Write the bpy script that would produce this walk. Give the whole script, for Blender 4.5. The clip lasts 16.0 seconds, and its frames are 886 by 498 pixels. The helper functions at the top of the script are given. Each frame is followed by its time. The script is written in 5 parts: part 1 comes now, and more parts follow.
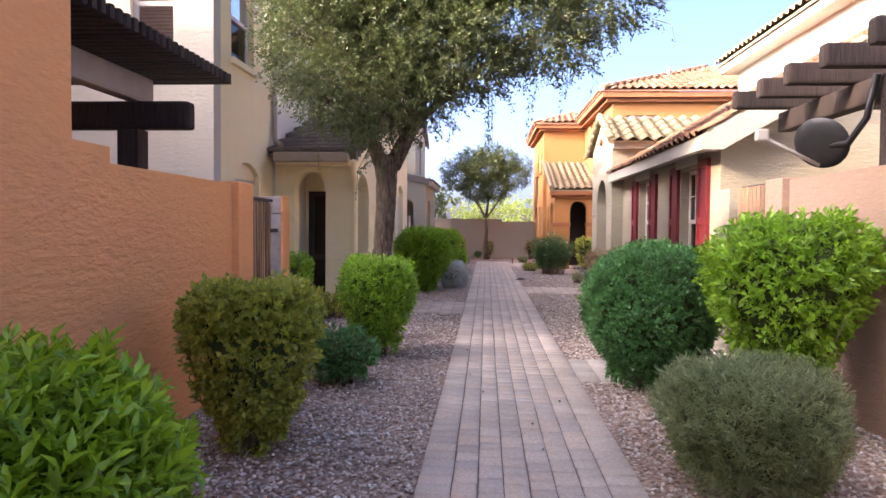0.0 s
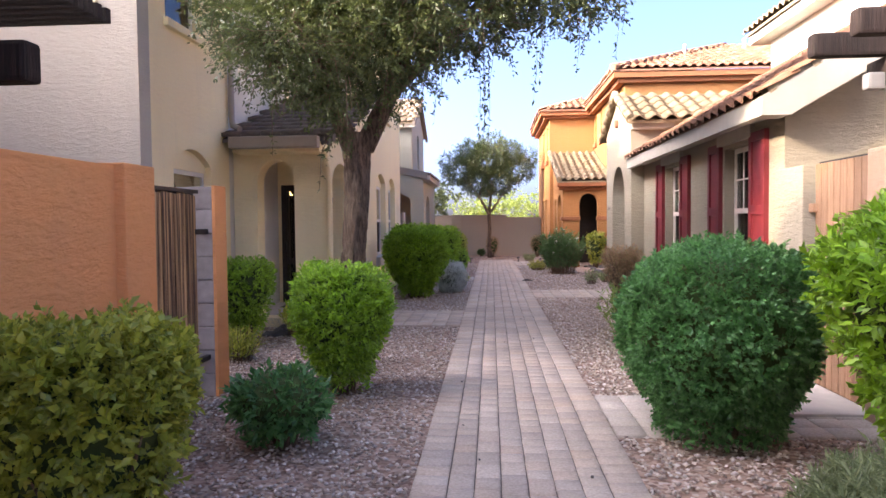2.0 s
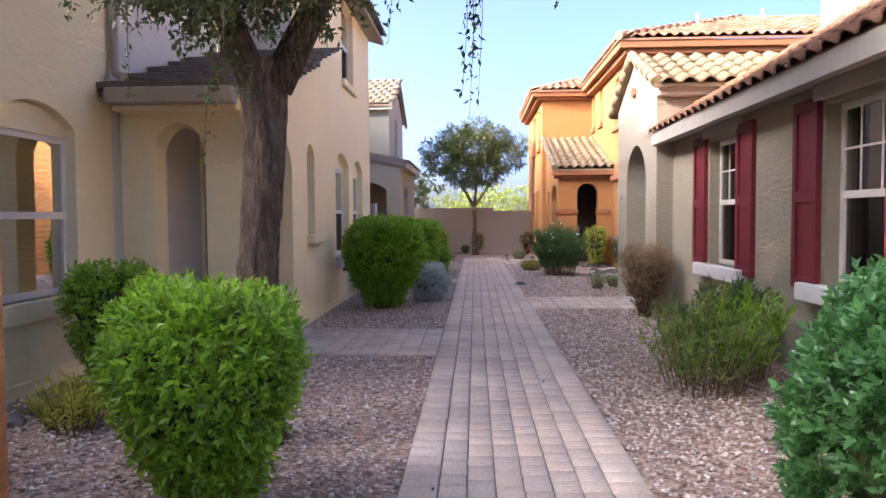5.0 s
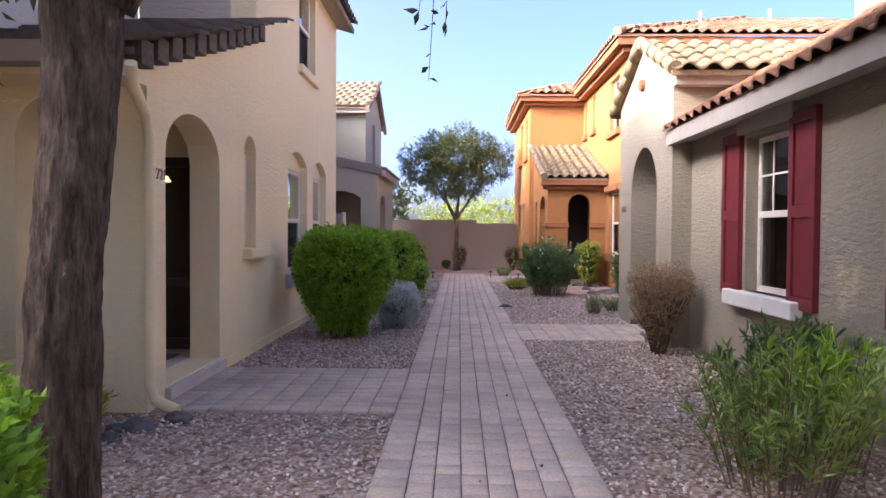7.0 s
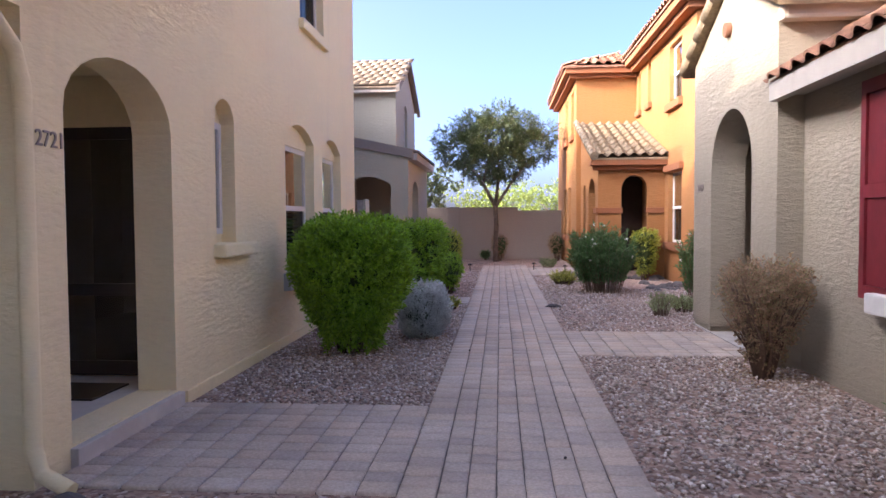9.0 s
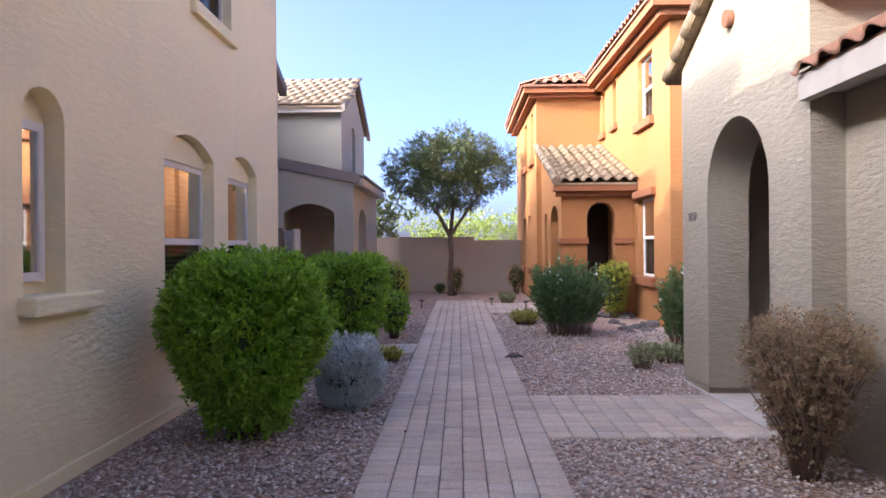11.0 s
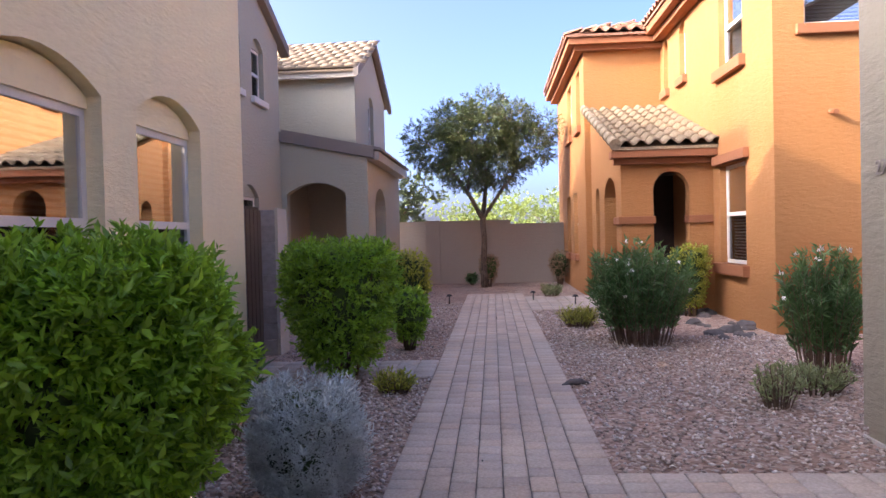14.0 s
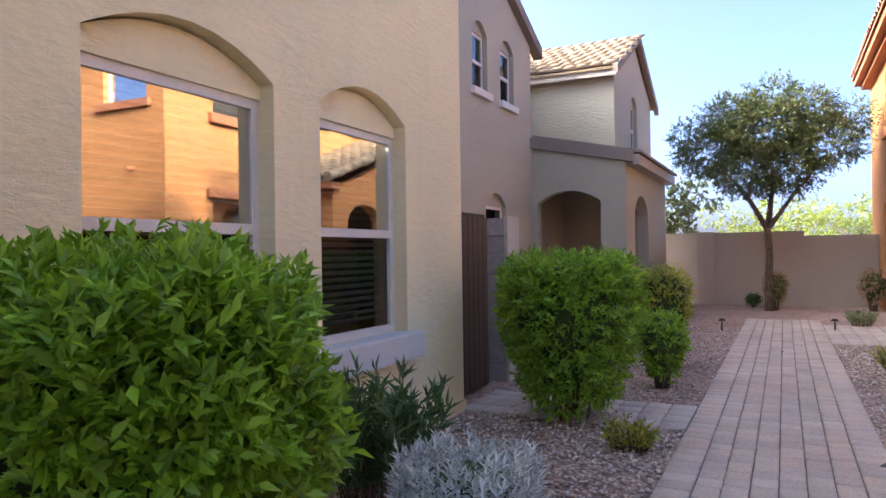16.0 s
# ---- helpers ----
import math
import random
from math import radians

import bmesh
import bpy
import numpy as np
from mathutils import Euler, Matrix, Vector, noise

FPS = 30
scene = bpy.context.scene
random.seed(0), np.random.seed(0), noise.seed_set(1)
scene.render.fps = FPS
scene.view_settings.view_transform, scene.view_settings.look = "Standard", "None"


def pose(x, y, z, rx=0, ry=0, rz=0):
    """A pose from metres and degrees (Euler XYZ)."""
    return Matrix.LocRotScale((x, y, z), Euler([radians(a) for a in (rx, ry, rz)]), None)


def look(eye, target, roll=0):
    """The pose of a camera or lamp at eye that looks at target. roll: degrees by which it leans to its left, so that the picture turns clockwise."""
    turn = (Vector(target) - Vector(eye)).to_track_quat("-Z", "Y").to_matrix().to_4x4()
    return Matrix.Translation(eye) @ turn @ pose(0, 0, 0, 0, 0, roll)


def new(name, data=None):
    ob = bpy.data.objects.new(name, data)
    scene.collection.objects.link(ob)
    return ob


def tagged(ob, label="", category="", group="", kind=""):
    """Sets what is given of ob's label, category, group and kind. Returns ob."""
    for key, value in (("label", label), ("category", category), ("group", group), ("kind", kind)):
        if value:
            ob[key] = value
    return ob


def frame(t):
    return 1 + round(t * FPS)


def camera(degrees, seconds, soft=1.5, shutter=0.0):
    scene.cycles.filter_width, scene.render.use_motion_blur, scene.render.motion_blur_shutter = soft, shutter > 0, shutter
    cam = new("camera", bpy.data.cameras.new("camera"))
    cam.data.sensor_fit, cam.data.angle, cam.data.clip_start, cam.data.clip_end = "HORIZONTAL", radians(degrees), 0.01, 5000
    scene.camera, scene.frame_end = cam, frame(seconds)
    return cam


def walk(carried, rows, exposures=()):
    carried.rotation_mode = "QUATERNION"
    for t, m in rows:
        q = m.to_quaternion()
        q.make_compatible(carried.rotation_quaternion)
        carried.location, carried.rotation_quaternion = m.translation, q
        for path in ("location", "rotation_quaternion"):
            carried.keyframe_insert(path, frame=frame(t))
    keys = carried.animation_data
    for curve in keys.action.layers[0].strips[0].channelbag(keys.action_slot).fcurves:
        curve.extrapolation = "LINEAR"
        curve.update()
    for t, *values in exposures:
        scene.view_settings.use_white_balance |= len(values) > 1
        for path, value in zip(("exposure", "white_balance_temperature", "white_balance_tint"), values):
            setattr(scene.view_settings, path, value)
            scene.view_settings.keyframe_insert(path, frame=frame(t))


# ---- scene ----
cam = camera(65.2, 16.0)
EXPO, SKY, SUN = 3.55, 0.15, 0.62
PATH = [
    (0, (-0.268, 1.274, 1.52), (-0.392, 3.269, 1.453), 0.5),
    (0.5, (-0.231, 1.794, 1.498), (-0.346, 3.789, 1.414), 0.1),
    (1, (-0.237, 2.27, 1.503), (-0.33, 4.265, 1.404), -0.9),
    (1.5, (-0.199, 2.763, 1.498), (-0.269, 4.76, 1.414), -1.4),
    (2, (-0.197, 3.213, 1.499), (-0.336, 5.206, 1.425), -0.6),
    (2.5, (-0.203, 3.677, 1.462), (-0.395, 5.666, 1.383), 0.0),
    (3, (-0.232, 4.185, 1.472), (-0.443, 6.171, 1.376), 0.1),
    (3.5, (-0.277, 4.682, 1.454), (-0.457, 6.672, 1.355), -0.1),
    (4, (-0.27, 5.154, 1.459), (-0.41, 7.146, 1.351), -0.4),
    (4.5, (-0.246, 5.609, 1.461), (-0.358, 7.603, 1.351), -0.4),
    (4.7, (-0.252, 5.783, 1.451), (-0.354, 7.778, 1.348), -0.5),
    (6.8, (-0.193, 7.649, 1.421), (-0.241, 9.648, 1.381), 0.5),
    (7, (-0.173, 7.874, 1.425), (-0.219, 9.873, 1.374), 0.4),
    (7.5, (-0.157, 8.309, 1.4), (-0.201, 10.307, 1.328), 0.4),
    (8, (-0.182, 8.741, 1.394), (-0.28, 10.737, 1.31), 0.4),
    (8.2, (-0.202, 8.942, 1.391), (-0.34, 10.935, 1.304), 0.5),
    (10.3, (0.028, 10.898, 1.458), (-0.114, 12.893, 1.399), -1.5),
    (10.5, (0.006, 11.047, 1.454), (-0.104, 13.043, 1.404), -1.2),
    (11, (-0.015, 11.557, 1.484), (-0.061, 13.557, 1.482), -0.5),
    (11.5, (0.0, 12.12, 1.465), (0.014, 14.12, 1.451), -0.7),
    (12, (-0.043, 12.571, 1.458), (0.013, 14.57, 1.428), -0.8),
    (12.5, (-0.037, 13.031, 1.419), (0.019, 15.03, 1.382), -1.1),
    (13, (-0.032, 13.493, 1.42), (-0.006, 15.492, 1.384), -1.2),
    (13.5, (-0.043, 13.941, 1.433), (-0.09, 15.94, 1.397), -1.4),
    (14, (-0.027, 14.344, 1.43), (-0.171, 16.338, 1.392), -1.4),
    (14.5, (-0.038, 14.745, 1.432), (-0.314, 16.726, 1.403), -1.3),
    (15, (-0.027, 15.078, 1.471), (-0.457, 17.031, 1.453), -1.3),
    (15.5, (-0.036, 15.359, 1.44), (-0.66, 17.259, 1.442), -1.0),
    (16, (0.05, 15.598, 1.415), (-0.834, 17.392, 1.429), -0.8),
]
walk(cam, [(t, look(eye, target, roll)) for t, eye, target, roll in PATH], exposures=[(0.0, EXPO + 0.3, 8500, 15), (4.0, EXPO + 0.2, 8000, 12), (8.0, EXPO + 0.05, 7600, 15), (10.5, EXPO + 0.05, 7300, 13), (12.0, EXPO - 0.1, 7100, 13), (14.5, EXPO, 7700, 15), (16.0, EXPO + 0.2, 7900, 9)])

# ---- light ----
SUN_DIR = Vector((1.0, 0.40, -0.50)).normalized()
world = bpy.data.worlds.new("sky")
scene.world = world
world.use_nodes = True
wn = world.node_tree
sky = wn.nodes.new("ShaderNodeTexSky")
sky.sky_type, sky.sun_disc = "NISHITA", False
sky.sun_elevation = math.asin(-SUN_DIR.z)
sky.sun_rotation = math.atan2(-SUN_DIR.x, -SUN_DIR.y)
sky.air_density, sky.dust_density, sky.ozone_density = 0.18, 5.2, 5.2
wn.nodes["Background"].inputs["Strength"].default_value = SKY
deep = wn.nodes.new("ShaderNodeHueSaturation")
deep.inputs["Saturation"].default_value = 1.15
wn.links.new(sky.outputs[0], deep.inputs["Color"])
wn.links.new(deep.outputs[0], wn.nodes["Background"].inputs["Color"])
sun = new("sun", bpy.data.lights.new("sun", "SUN"))
sun.data.energy, sun.data.angle, sun.data.color = SUN, radians(0.5), (1.0, 0.91, 0.78)
sun.matrix_world = look((0, 0, 30), Vector((0, 0, 30)) + SUN_DIR)


# ---- materials ----
def mat_new(name):
    m = bpy.data.materials.new(name)
    m.use_nodes = True
    return m, m.node_tree.nodes, m.node_tree.links, m.node_tree.nodes["Principled BSDF"]


def mixed(nt, fac, a, b):
    n = nt.nodes.new("ShaderNodeMix")
    n.data_type = "RGBA"
    for i, v in ((0, fac), (6, a), (7, b)):
        if isinstance(v, bpy.types.NodeSocket):
            nt.links.new(v, n.inputs[i])
        else:
            n.inputs[i].default_value = v if i == 0 else (*v, 1)
    return n.outputs[2]


def noise_tex(nt, scale, detail=4, stretch=None, rough=0.55):
    n = nt.nodes.new("ShaderNodeTexNoise")
    n.inputs["Scale"].default_value, n.inputs["Detail"].default_value, n.inputs["Roughness"].default_value = scale, detail, rough
    tc = nt.nodes.new("ShaderNodeTexCoord")
    src = tc.outputs["Object"]
    if stretch:
        mp = nt.nodes.new("ShaderNodeMapping")
        mp.inputs["Scale"].default_value = stretch
        nt.links.new(src, mp.inputs["Vector"])
        src = mp.outputs[0]
    nt.links.new(src, n.inputs["Vector"])
    return n.outputs["Fac"]


def ramp(nt, fac, lo, hi):
    n = nt.nodes.new("ShaderNodeMapRange")
    n.inputs["From Min"].default_value, n.inputs["From Max"].default_value = lo, hi
    nt.links.new(fac, n.inputs["Value"])
    return n.outputs[0]


def bump(nt, bsdf, height, strength, dist):
    b = nt.nodes.new("ShaderNodeBump")
    b.inputs["Strength"].default_value, b.inputs["Distance"].default_value = strength, dist
    nt.links.new(height, b.inputs["Height"])
    nt.links.new(b.outputs[0], bsdf.inputs["Normal"])


def stucco(name, col, dirt, relief=0.6):
    m, n, l, b = mat_new(name)
    nt = m.node_tree
    big = ramp(nt, noise_tex(nt, 0.7, 5), 0.35, 0.75)
    small = ramp(nt, noise_tex(nt, 22, 3), 0.3, 0.8)
    c = mixed(nt, big, col, tuple(k * 0.9 + d * 0.1 for k, d in zip(col, dirt)))
    streak = ramp(nt, noise_tex(nt, 1.6, 4, (3.0, 3.0, 0.25)), 0.55, 0.85)
    c = mixed(nt, streak, c, tuple(k * 0.82 + d * 0.18 for k, d in zip(col, dirt)))
    mul = nt.nodes.new("ShaderNodeMath"); mul.operation = "MULTIPLY"; mul.inputs[1].default_value = 0.22
    l.new(small, mul.inputs[0])
    c = mixed(nt, mul.outputs[0], c, tuple(k * 0.8 for k in col))
    l.new(c, b.inputs["Base Color"])
    b.inputs["Roughness"].default_value = 0.92
    b.inputs["Specular IOR Level"].default_value = 0.2
    h1 = noise_tex(nt, 9, 6, (1.0, 1.0, 2.6), 0.65)
    bump(nt, b, h1, relief, 0.03)
    return m


def plain(name, col, rough=0.6, var=0.15, scale=12, metal=0.0, bumps=0.15, stretch=None, spec=0.4):
    m, n, l, b = mat_new(name)
    nt = m.node_tree
    f = ramp(nt, noise_tex(nt, scale, 5, stretch), 0.3, 0.75)
    oi = nt.nodes.new("ShaderNodeObjectInfo")
    c = mixed(nt, f, tuple(k * (1 - var) for k in col), tuple(min(1, k * (1 + var)) for k in col))
    hs = nt.nodes.new("ShaderNodeHueSaturation")
    r = nt.nodes.new("ShaderNodeMapRange")
    r.inputs["To Min"].default_value, r.inputs["To Max"].default_value = 1 - var * 0.7, 1 + var * 0.7
    l.new(oi.outputs["Random"], r.inputs["Value"]); l.new(r.outputs[0], hs.inputs["Value"]); l.new(c, hs.inputs["Color"])
    l.new(hs.outputs[0], b.inputs["Base Color"])
    b.inputs["Roughness"].default_value, b.inputs["Metallic"].default_value = rough, metal
    b.inputs["Specular IOR Level"].default_value = spec
    if bumps:
        bump(nt, b, noise_tex(nt, scale * 3, 4, stretch), bumps, 0.01)
    return m


def islands(name, cols, rough=0.85, extra=0.0, bumps=0.2, scale=30, spec=0.3, trans=0.0):
    """Each loose piece takes one of the colours by chance."""
    m, n, l, b = mat_new(name)
    nt = m.node_tree
    g = nt.nodes.new("ShaderNodeNewGeometry")
    cr = nt.nodes.new("ShaderNodeValToRGB")
    e = cr.color_ramp.elements
    while len(e) < len(cols):
        e.new(0.5)
    for i, c in enumerate(cols):
        e[i].position, e[i].color = i / (len(cols) - 1), (*c, 1)
    l.new(g.outputs["Random Per Island"], cr.inputs[0])
    f = ramp(nt, noise_tex(nt, scale, 3), 0.3, 0.75)
    c = mixed(nt, f, (0.75, 0.75, 0.75), (1.2, 1.2, 1.2))
    mm = nt.nodes.new("ShaderNodeMix"); mm.data_type, mm.blend_type = "RGBA", "MULTIPLY"; mm.inputs[0].default_value = 1
    l.new(cr.outputs[0], mm.inputs[6]); l.new(c, mm.inputs[7])
    l.new(mm.outputs[2], b.inputs["Base Color"])
    b.inputs["Roughness"].default_value, b.inputs["Specular IOR Level"].default_value = rough, spec
    if trans:
        t = nt.nodes.new("ShaderNodeBsdfTranslucent"); l.new(mm.outputs[2], t.inputs["Color"])
        mx = nt.nodes.new("ShaderNodeMixShader"); mx.inputs[0].default_value = trans
        l.new(b.outputs[0], mx.inputs[1]); l.new(t.outputs[0], mx.inputs[2])
        l.new(mx.outputs[0], nt.nodes["Material Output"].inputs["Surface"])
    if bumps:
        bump(nt, b, noise_tex(nt, scale * 2, 4), bumps, 0.004)
    return m


def leafmat(name, cols, rough=0.4, trans=0.48):
    return islands(name, cols, rough, 0, 0, 9, 0.75, trans)


def paver_mat(name, cols, by_object):
    m, n, l, b = mat_new(name)
    nt = m.node_tree
    cr = nt.nodes.new("ShaderNodeValToRGB")
    e = cr.color_ramp.elements
    while len(e) < len(cols):
        e.new(0.5)
    for i, c in enumerate(cols):
        e[i].position, e[i].color = i / (len(cols) - 1), (*c, 1)
    src = nt.nodes.new("ShaderNodeObjectInfo") if by_object else nt.nodes.new("ShaderNodeNewGeometry")
    l.new(src.outputs["Random" if by_object else "Random Per Island"], cr.inputs[0])
    geo = nt.nodes.new("ShaderNodeNewGeometry")
    f1 = nt.nodes.new("ShaderNodeTexNoise"); f1.inputs["Scale"].default_value, f1.inputs["Detail"].default_value = 60, 6
    f2 = nt.nodes.new("ShaderNodeTexNoise"); f2.inputs["Scale"].default_value, f2.inputs["Detail"].default_value = 1.3, 4
    l.new(geo.outputs["Position"], f1.inputs["Vector"]); l.new(geo.outputs["Position"], f2.inputs["Vector"])
    mm = nt.nodes.new("ShaderNodeMix"); mm.data_type, mm.blend_type = "RGBA", "MULTIPLY"; mm.inputs[0].default_value = 1
    l.new(cr.outputs[0], mm.inputs[6])
    l.new(mixed(nt, ramp(nt, f1.outputs["Fac"], 0.3, 0.7), (0.82, 0.8, 0.78), (1.12, 1.1, 1.08)), mm.inputs[7])
    m2 = nt.nodes.new("ShaderNodeMix"); m2.data_type, m2.blend_type = "RGBA", "MULTIPLY"; m2.inputs[0].default_value = 1
    l.new(mm.outputs[2], m2.inputs[6])
    l.new(mixed(nt, ramp(nt, f2.outputs["Fac"], 0.3, 0.7), (0.86, 0.84, 0.83), (1.06, 1.06, 1.06)), m2.inputs[7])
    l.new(m2.outputs[2], b.inputs["Base Color"])
    b.inputs["Roughness"].default_value, b.inputs["Specular IOR Level"].default_value = 0.9, 0.25
    bump(nt, b, f1.outputs["Fac"], 0.25, 0.006)
    return m


def glass_mat(name, gloss, tint, edge=0.9):
    m, n, l, b = mat_new(name)
    nt = m.node_tree
    n.remove(b)
    g = nt.nodes.new("ShaderNodeBsdfGlossy"); g.inputs["Roughness"].default_value = 0.015
    t = nt.nodes.new("ShaderNodeBsdfTransparent"); t.inputs["Color"].default_value = (*tint, 1)
    lw = nt.nodes.new("ShaderNodeLayerWeight"); lw.inputs["Blend"].default_value = 0.3
    f = nt.nodes.new("ShaderNodeMapRange"); f.inputs["To Min"].default_value, f.inputs["To Max"].default_value = gloss, edge
    l.new(lw.outputs["Facing"], f.inputs["Value"])
    wob = noise_tex(nt, 1.2, 1)
    bp = nt.nodes.new("ShaderNodeBump"); bp.inputs["Strength"].default_value, bp.inputs["Distance"].default_value = 0.05, 0.02
    l.new(wob, bp.inputs["Height"]); l.new(bp.outputs[0], g.inputs["Normal"])
    mx = nt.nodes.new("ShaderNodeMixShader")
    l.new(f.outputs[0], mx.inputs[0]); l.new(t.outputs[0], mx.inputs[1]); l.new(g.outputs[0], mx.inputs[2])
    l.new(mx.outputs[0], nt.nodes["Material Output"].inputs["Surface"])
    return m


def ground_mat():
    m, n, l, b = mat_new("gravel_ground")
    nt = m.node_tree
    tc = nt.nodes.new("ShaderNodeTexCoord")
    v = nt.nodes.new("ShaderNodeTexVoronoi"); v.inputs["Scale"].default_value = 34
    l.new(tc.outputs["Object"], v.inputs["Vector"])
    cr = nt.nodes.new("ShaderNodeValToRGB")
    e = cr.color_ramp.elements
    while len(e) < 5:
        e.new(0.5)
    for i, c in enumerate([(0.13, 0.075, 0.055), (0.30, 0.19, 0.145), (0.42, 0.30, 0.24), (0.20, 0.125, 0.095), (0.52, 0.43, 0.37)]):
        e[i].position, e[i].color = i / 4, (*c, 1)
    sp = nt.nodes.new("ShaderNodeSeparateColor"); l.new(v.outputs["Color"], sp.inputs[0]); l.new(sp.outputs[0], cr.inputs[0])
    far = ramp(nt, noise_tex(nt, 0.8, 5), 0.35, 0.7)
    c = mixed(nt, far, (0.8, 0.78, 0.76), (1.1, 1.08, 1.06))
    mm = nt.nodes.new("ShaderNodeMix"); mm.data_type, mm.blend_type = "RGBA", "MULTIPLY"; mm.inputs[0].default_value = 1
    l.new(cr.outputs[0], mm.inputs[6]); l.new(c, mm.inputs[7])
    l.new(mm.outputs[2], b.inputs["Base Color"])
    b.inputs["Roughness"].default_value = 0.95
    bump(nt, b, v.outputs["Distance"], -0.8, 0.02)
    return m


def wood_mat(name, col, dark, scale=6, stretch=(12, 12, 0.6), relief=0.4, deep=0.01, lo=0.35, hi=0.68):
    m, n, l, b = mat_new(name)
    nt = m.node_tree
    f = ramp(nt, noise_tex(nt, scale, 6, stretch, 0.65), lo, hi)
    f2 = ramp(nt, noise_tex(nt, 1.1, 3, (1, 1, 0.5)), 0.35, 0.7)
    oi = nt.nodes.new("ShaderNodeObjectInfo")
    c = mixed(nt, f, dark, col)
    c = mixed(nt, f2, c, mixed(nt, f, tuple(k * 0.6 for k in dark), tuple(k * 0.62 for k in col)))
    hs = nt.nodes.new("ShaderNodeHueSaturation")
    r = nt.nodes.new("ShaderNodeMapRange"); r.inputs["To Min"].default_value, r.inputs["To Max"].default_value = 0.7, 1.2
    l.new(oi.outputs["Random"], r.inputs["Value"]); l.new(r.outputs[0], hs.inputs["Value"]); l.new(c, hs.inputs["Color"])
    l.new(hs.outputs[0], b.inputs["Base Color"])
    b.inputs["Roughness"].default_value, b.inputs["Specular IOR Level"].default_value = 0.8, 0.25
    bump(nt, b, f, relief, deep)
    return m


def glow(name, col, strength):
    m, n, l, b = mat_new(name)
    b.inputs["Emission Color"].default_value, b.inputs["Emission Strength"].default_value = (*col, 1), strength
    return m


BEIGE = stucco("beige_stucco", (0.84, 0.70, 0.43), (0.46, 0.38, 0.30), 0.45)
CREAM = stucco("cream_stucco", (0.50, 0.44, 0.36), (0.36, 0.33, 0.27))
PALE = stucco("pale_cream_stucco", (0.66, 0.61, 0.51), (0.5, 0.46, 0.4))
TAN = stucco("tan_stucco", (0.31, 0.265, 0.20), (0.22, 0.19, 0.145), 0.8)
ORANGE = stucco("orange_stucco", (0.34, 0.15, 0.055), (0.37, 0.19, 0.11))
WALLORANGE = stucco("terracotta_stucco", (0.80, 0.33, 0.13), (0.46, 0.24, 0.15), 0.95)
DARKORANGE = stucco("dark_orange_trim", (0.27, 0.105, 0.05), (0.2, 0.09, 0.05), 0.3)
PINKTAN = stucco("pinkish_tan_stucco", (0.38, 0.24, 0.17), (0.33, 0.22, 0.17))
GRAY = stucco("lavender_gray_stucco", (0.385, 0.365, 0.285), (0.32, 0.30, 0.24))
GRAYTRIM = stucco("dark_gray_trim", (0.22, 0.19, 0.165), (0.17, 0.145, 0.13), 0.3)
BLOCKWALL = stucco("gray_block_wall", (0.41, 0.335, 0.265), (0.28, 0.23, 0.20), 0.4)
FASCIA = plain("cream_painted_fascia", (0.37, 0.33, 0.275), 0.6, 0.06, 6, 0, 0.05)
GUTTER = plain("taupe_gutter_paint", (0.30, 0.25, 0.20), 0.5, 0.08, 6)
WHITE = plain("almond_vinyl_frame", (0.64, 0.58, 0.51), 0.5, 0.05, 8, 0, 0.03)
SILLWHITE = plain("white_painted_sill", (0.58, 0.56, 0.52), 0.7, 0.06, 8)
RED = plain("dark_red_shutter_paint", (0.16, 0.017, 0.022), 0.5, 0.15, 7, 0, 0.12)
DARKWOOD = wood_mat("dark_stained_wood", (0.055, 0.035, 0.028), (0.022, 0.014, 0.012))
GRAYBEAM = plain("gray_brown_beam_paint", (0.27, 0.22, 0.19), 0.7, 0.12, 6)
GATEWOOD = wood_mat("weathered_gate_wood", (0.66, 0.38, 0.19), (0.10, 0.048, 0.026), 3.0, (9, 9, 0.22), 0.5, 0.01, 0.42, 0.60)
TANWOOD = wood_mat("tan_gate_wood", (0.40, 0.23, 0.14), (0.27, 0.15, 0.09))
DARKMETAL = plain("dark_metal", (0.03, 0.028, 0.028), 0.5, 0.2, 10, 0.6, 0.05)
CMU = plain("gray_concrete_block", (0.33, 0.28, 0.26), 0.9, 0.15, 14)
CONCRETE = plain("pale_concrete", (0.50, 0.45, 0.40), 0.9, 0.12, 5)
TILE_CLAY = islands("clay_roof_tile", [(0.15, 0.06, 0.035), (0.21, 0.09, 0.052), (0.26, 0.135, 0.085), (0.18, 0.075, 0.042), (0.28, 0.17, 0.11)], 0.85, 0, 0.2, 20)
TILE_PALE = islands("pale_clay_roof_tile", [(0.19, 0.14, 0.085), (0.25, 0.185, 0.115), (0.16, 0.115, 0.07), (0.28, 0.215, 0.14)], 0.85, 0, 0.2, 20)
TILE_BROWN = islands("brown_flat_tile", [(0.10, 0.085, 0.075), (0.14, 0.115, 0.10), (0.08, 0.07, 0.065)], 0.85, 0, 0.2, 20)
TILE_TAN = islands("tan_flat_tile", [(0.2, 0.145, 0.095), (0.24, 0.175, 0.115), (0.17, 0.12, 0.08)], 0.85, 0, 0.2, 20)
GLASS = glass_mat("reflective_window_glass", 0.58, (0.9, 0.92, 0.92))
DIMGLASS = glass_mat("window_glass", 0.10, (0.6, 0.63, 0.63), 0.3)
SCREEN = glass_mat("screened_glass", 0.03, (0.55, 0.55, 0.56), 0.15)
BLIND = plain("white_blind_slat", (0.46, 0.46, 0.42), 0.6, 0.04, 8, 0, 0)
# Near-black colour that stands for the shade of unlit rooms.
DARKROOM = plain("unlit_room_shade", (0.05, 0.042, 0.036), 0.9, 0.1, 3, 0, 0)
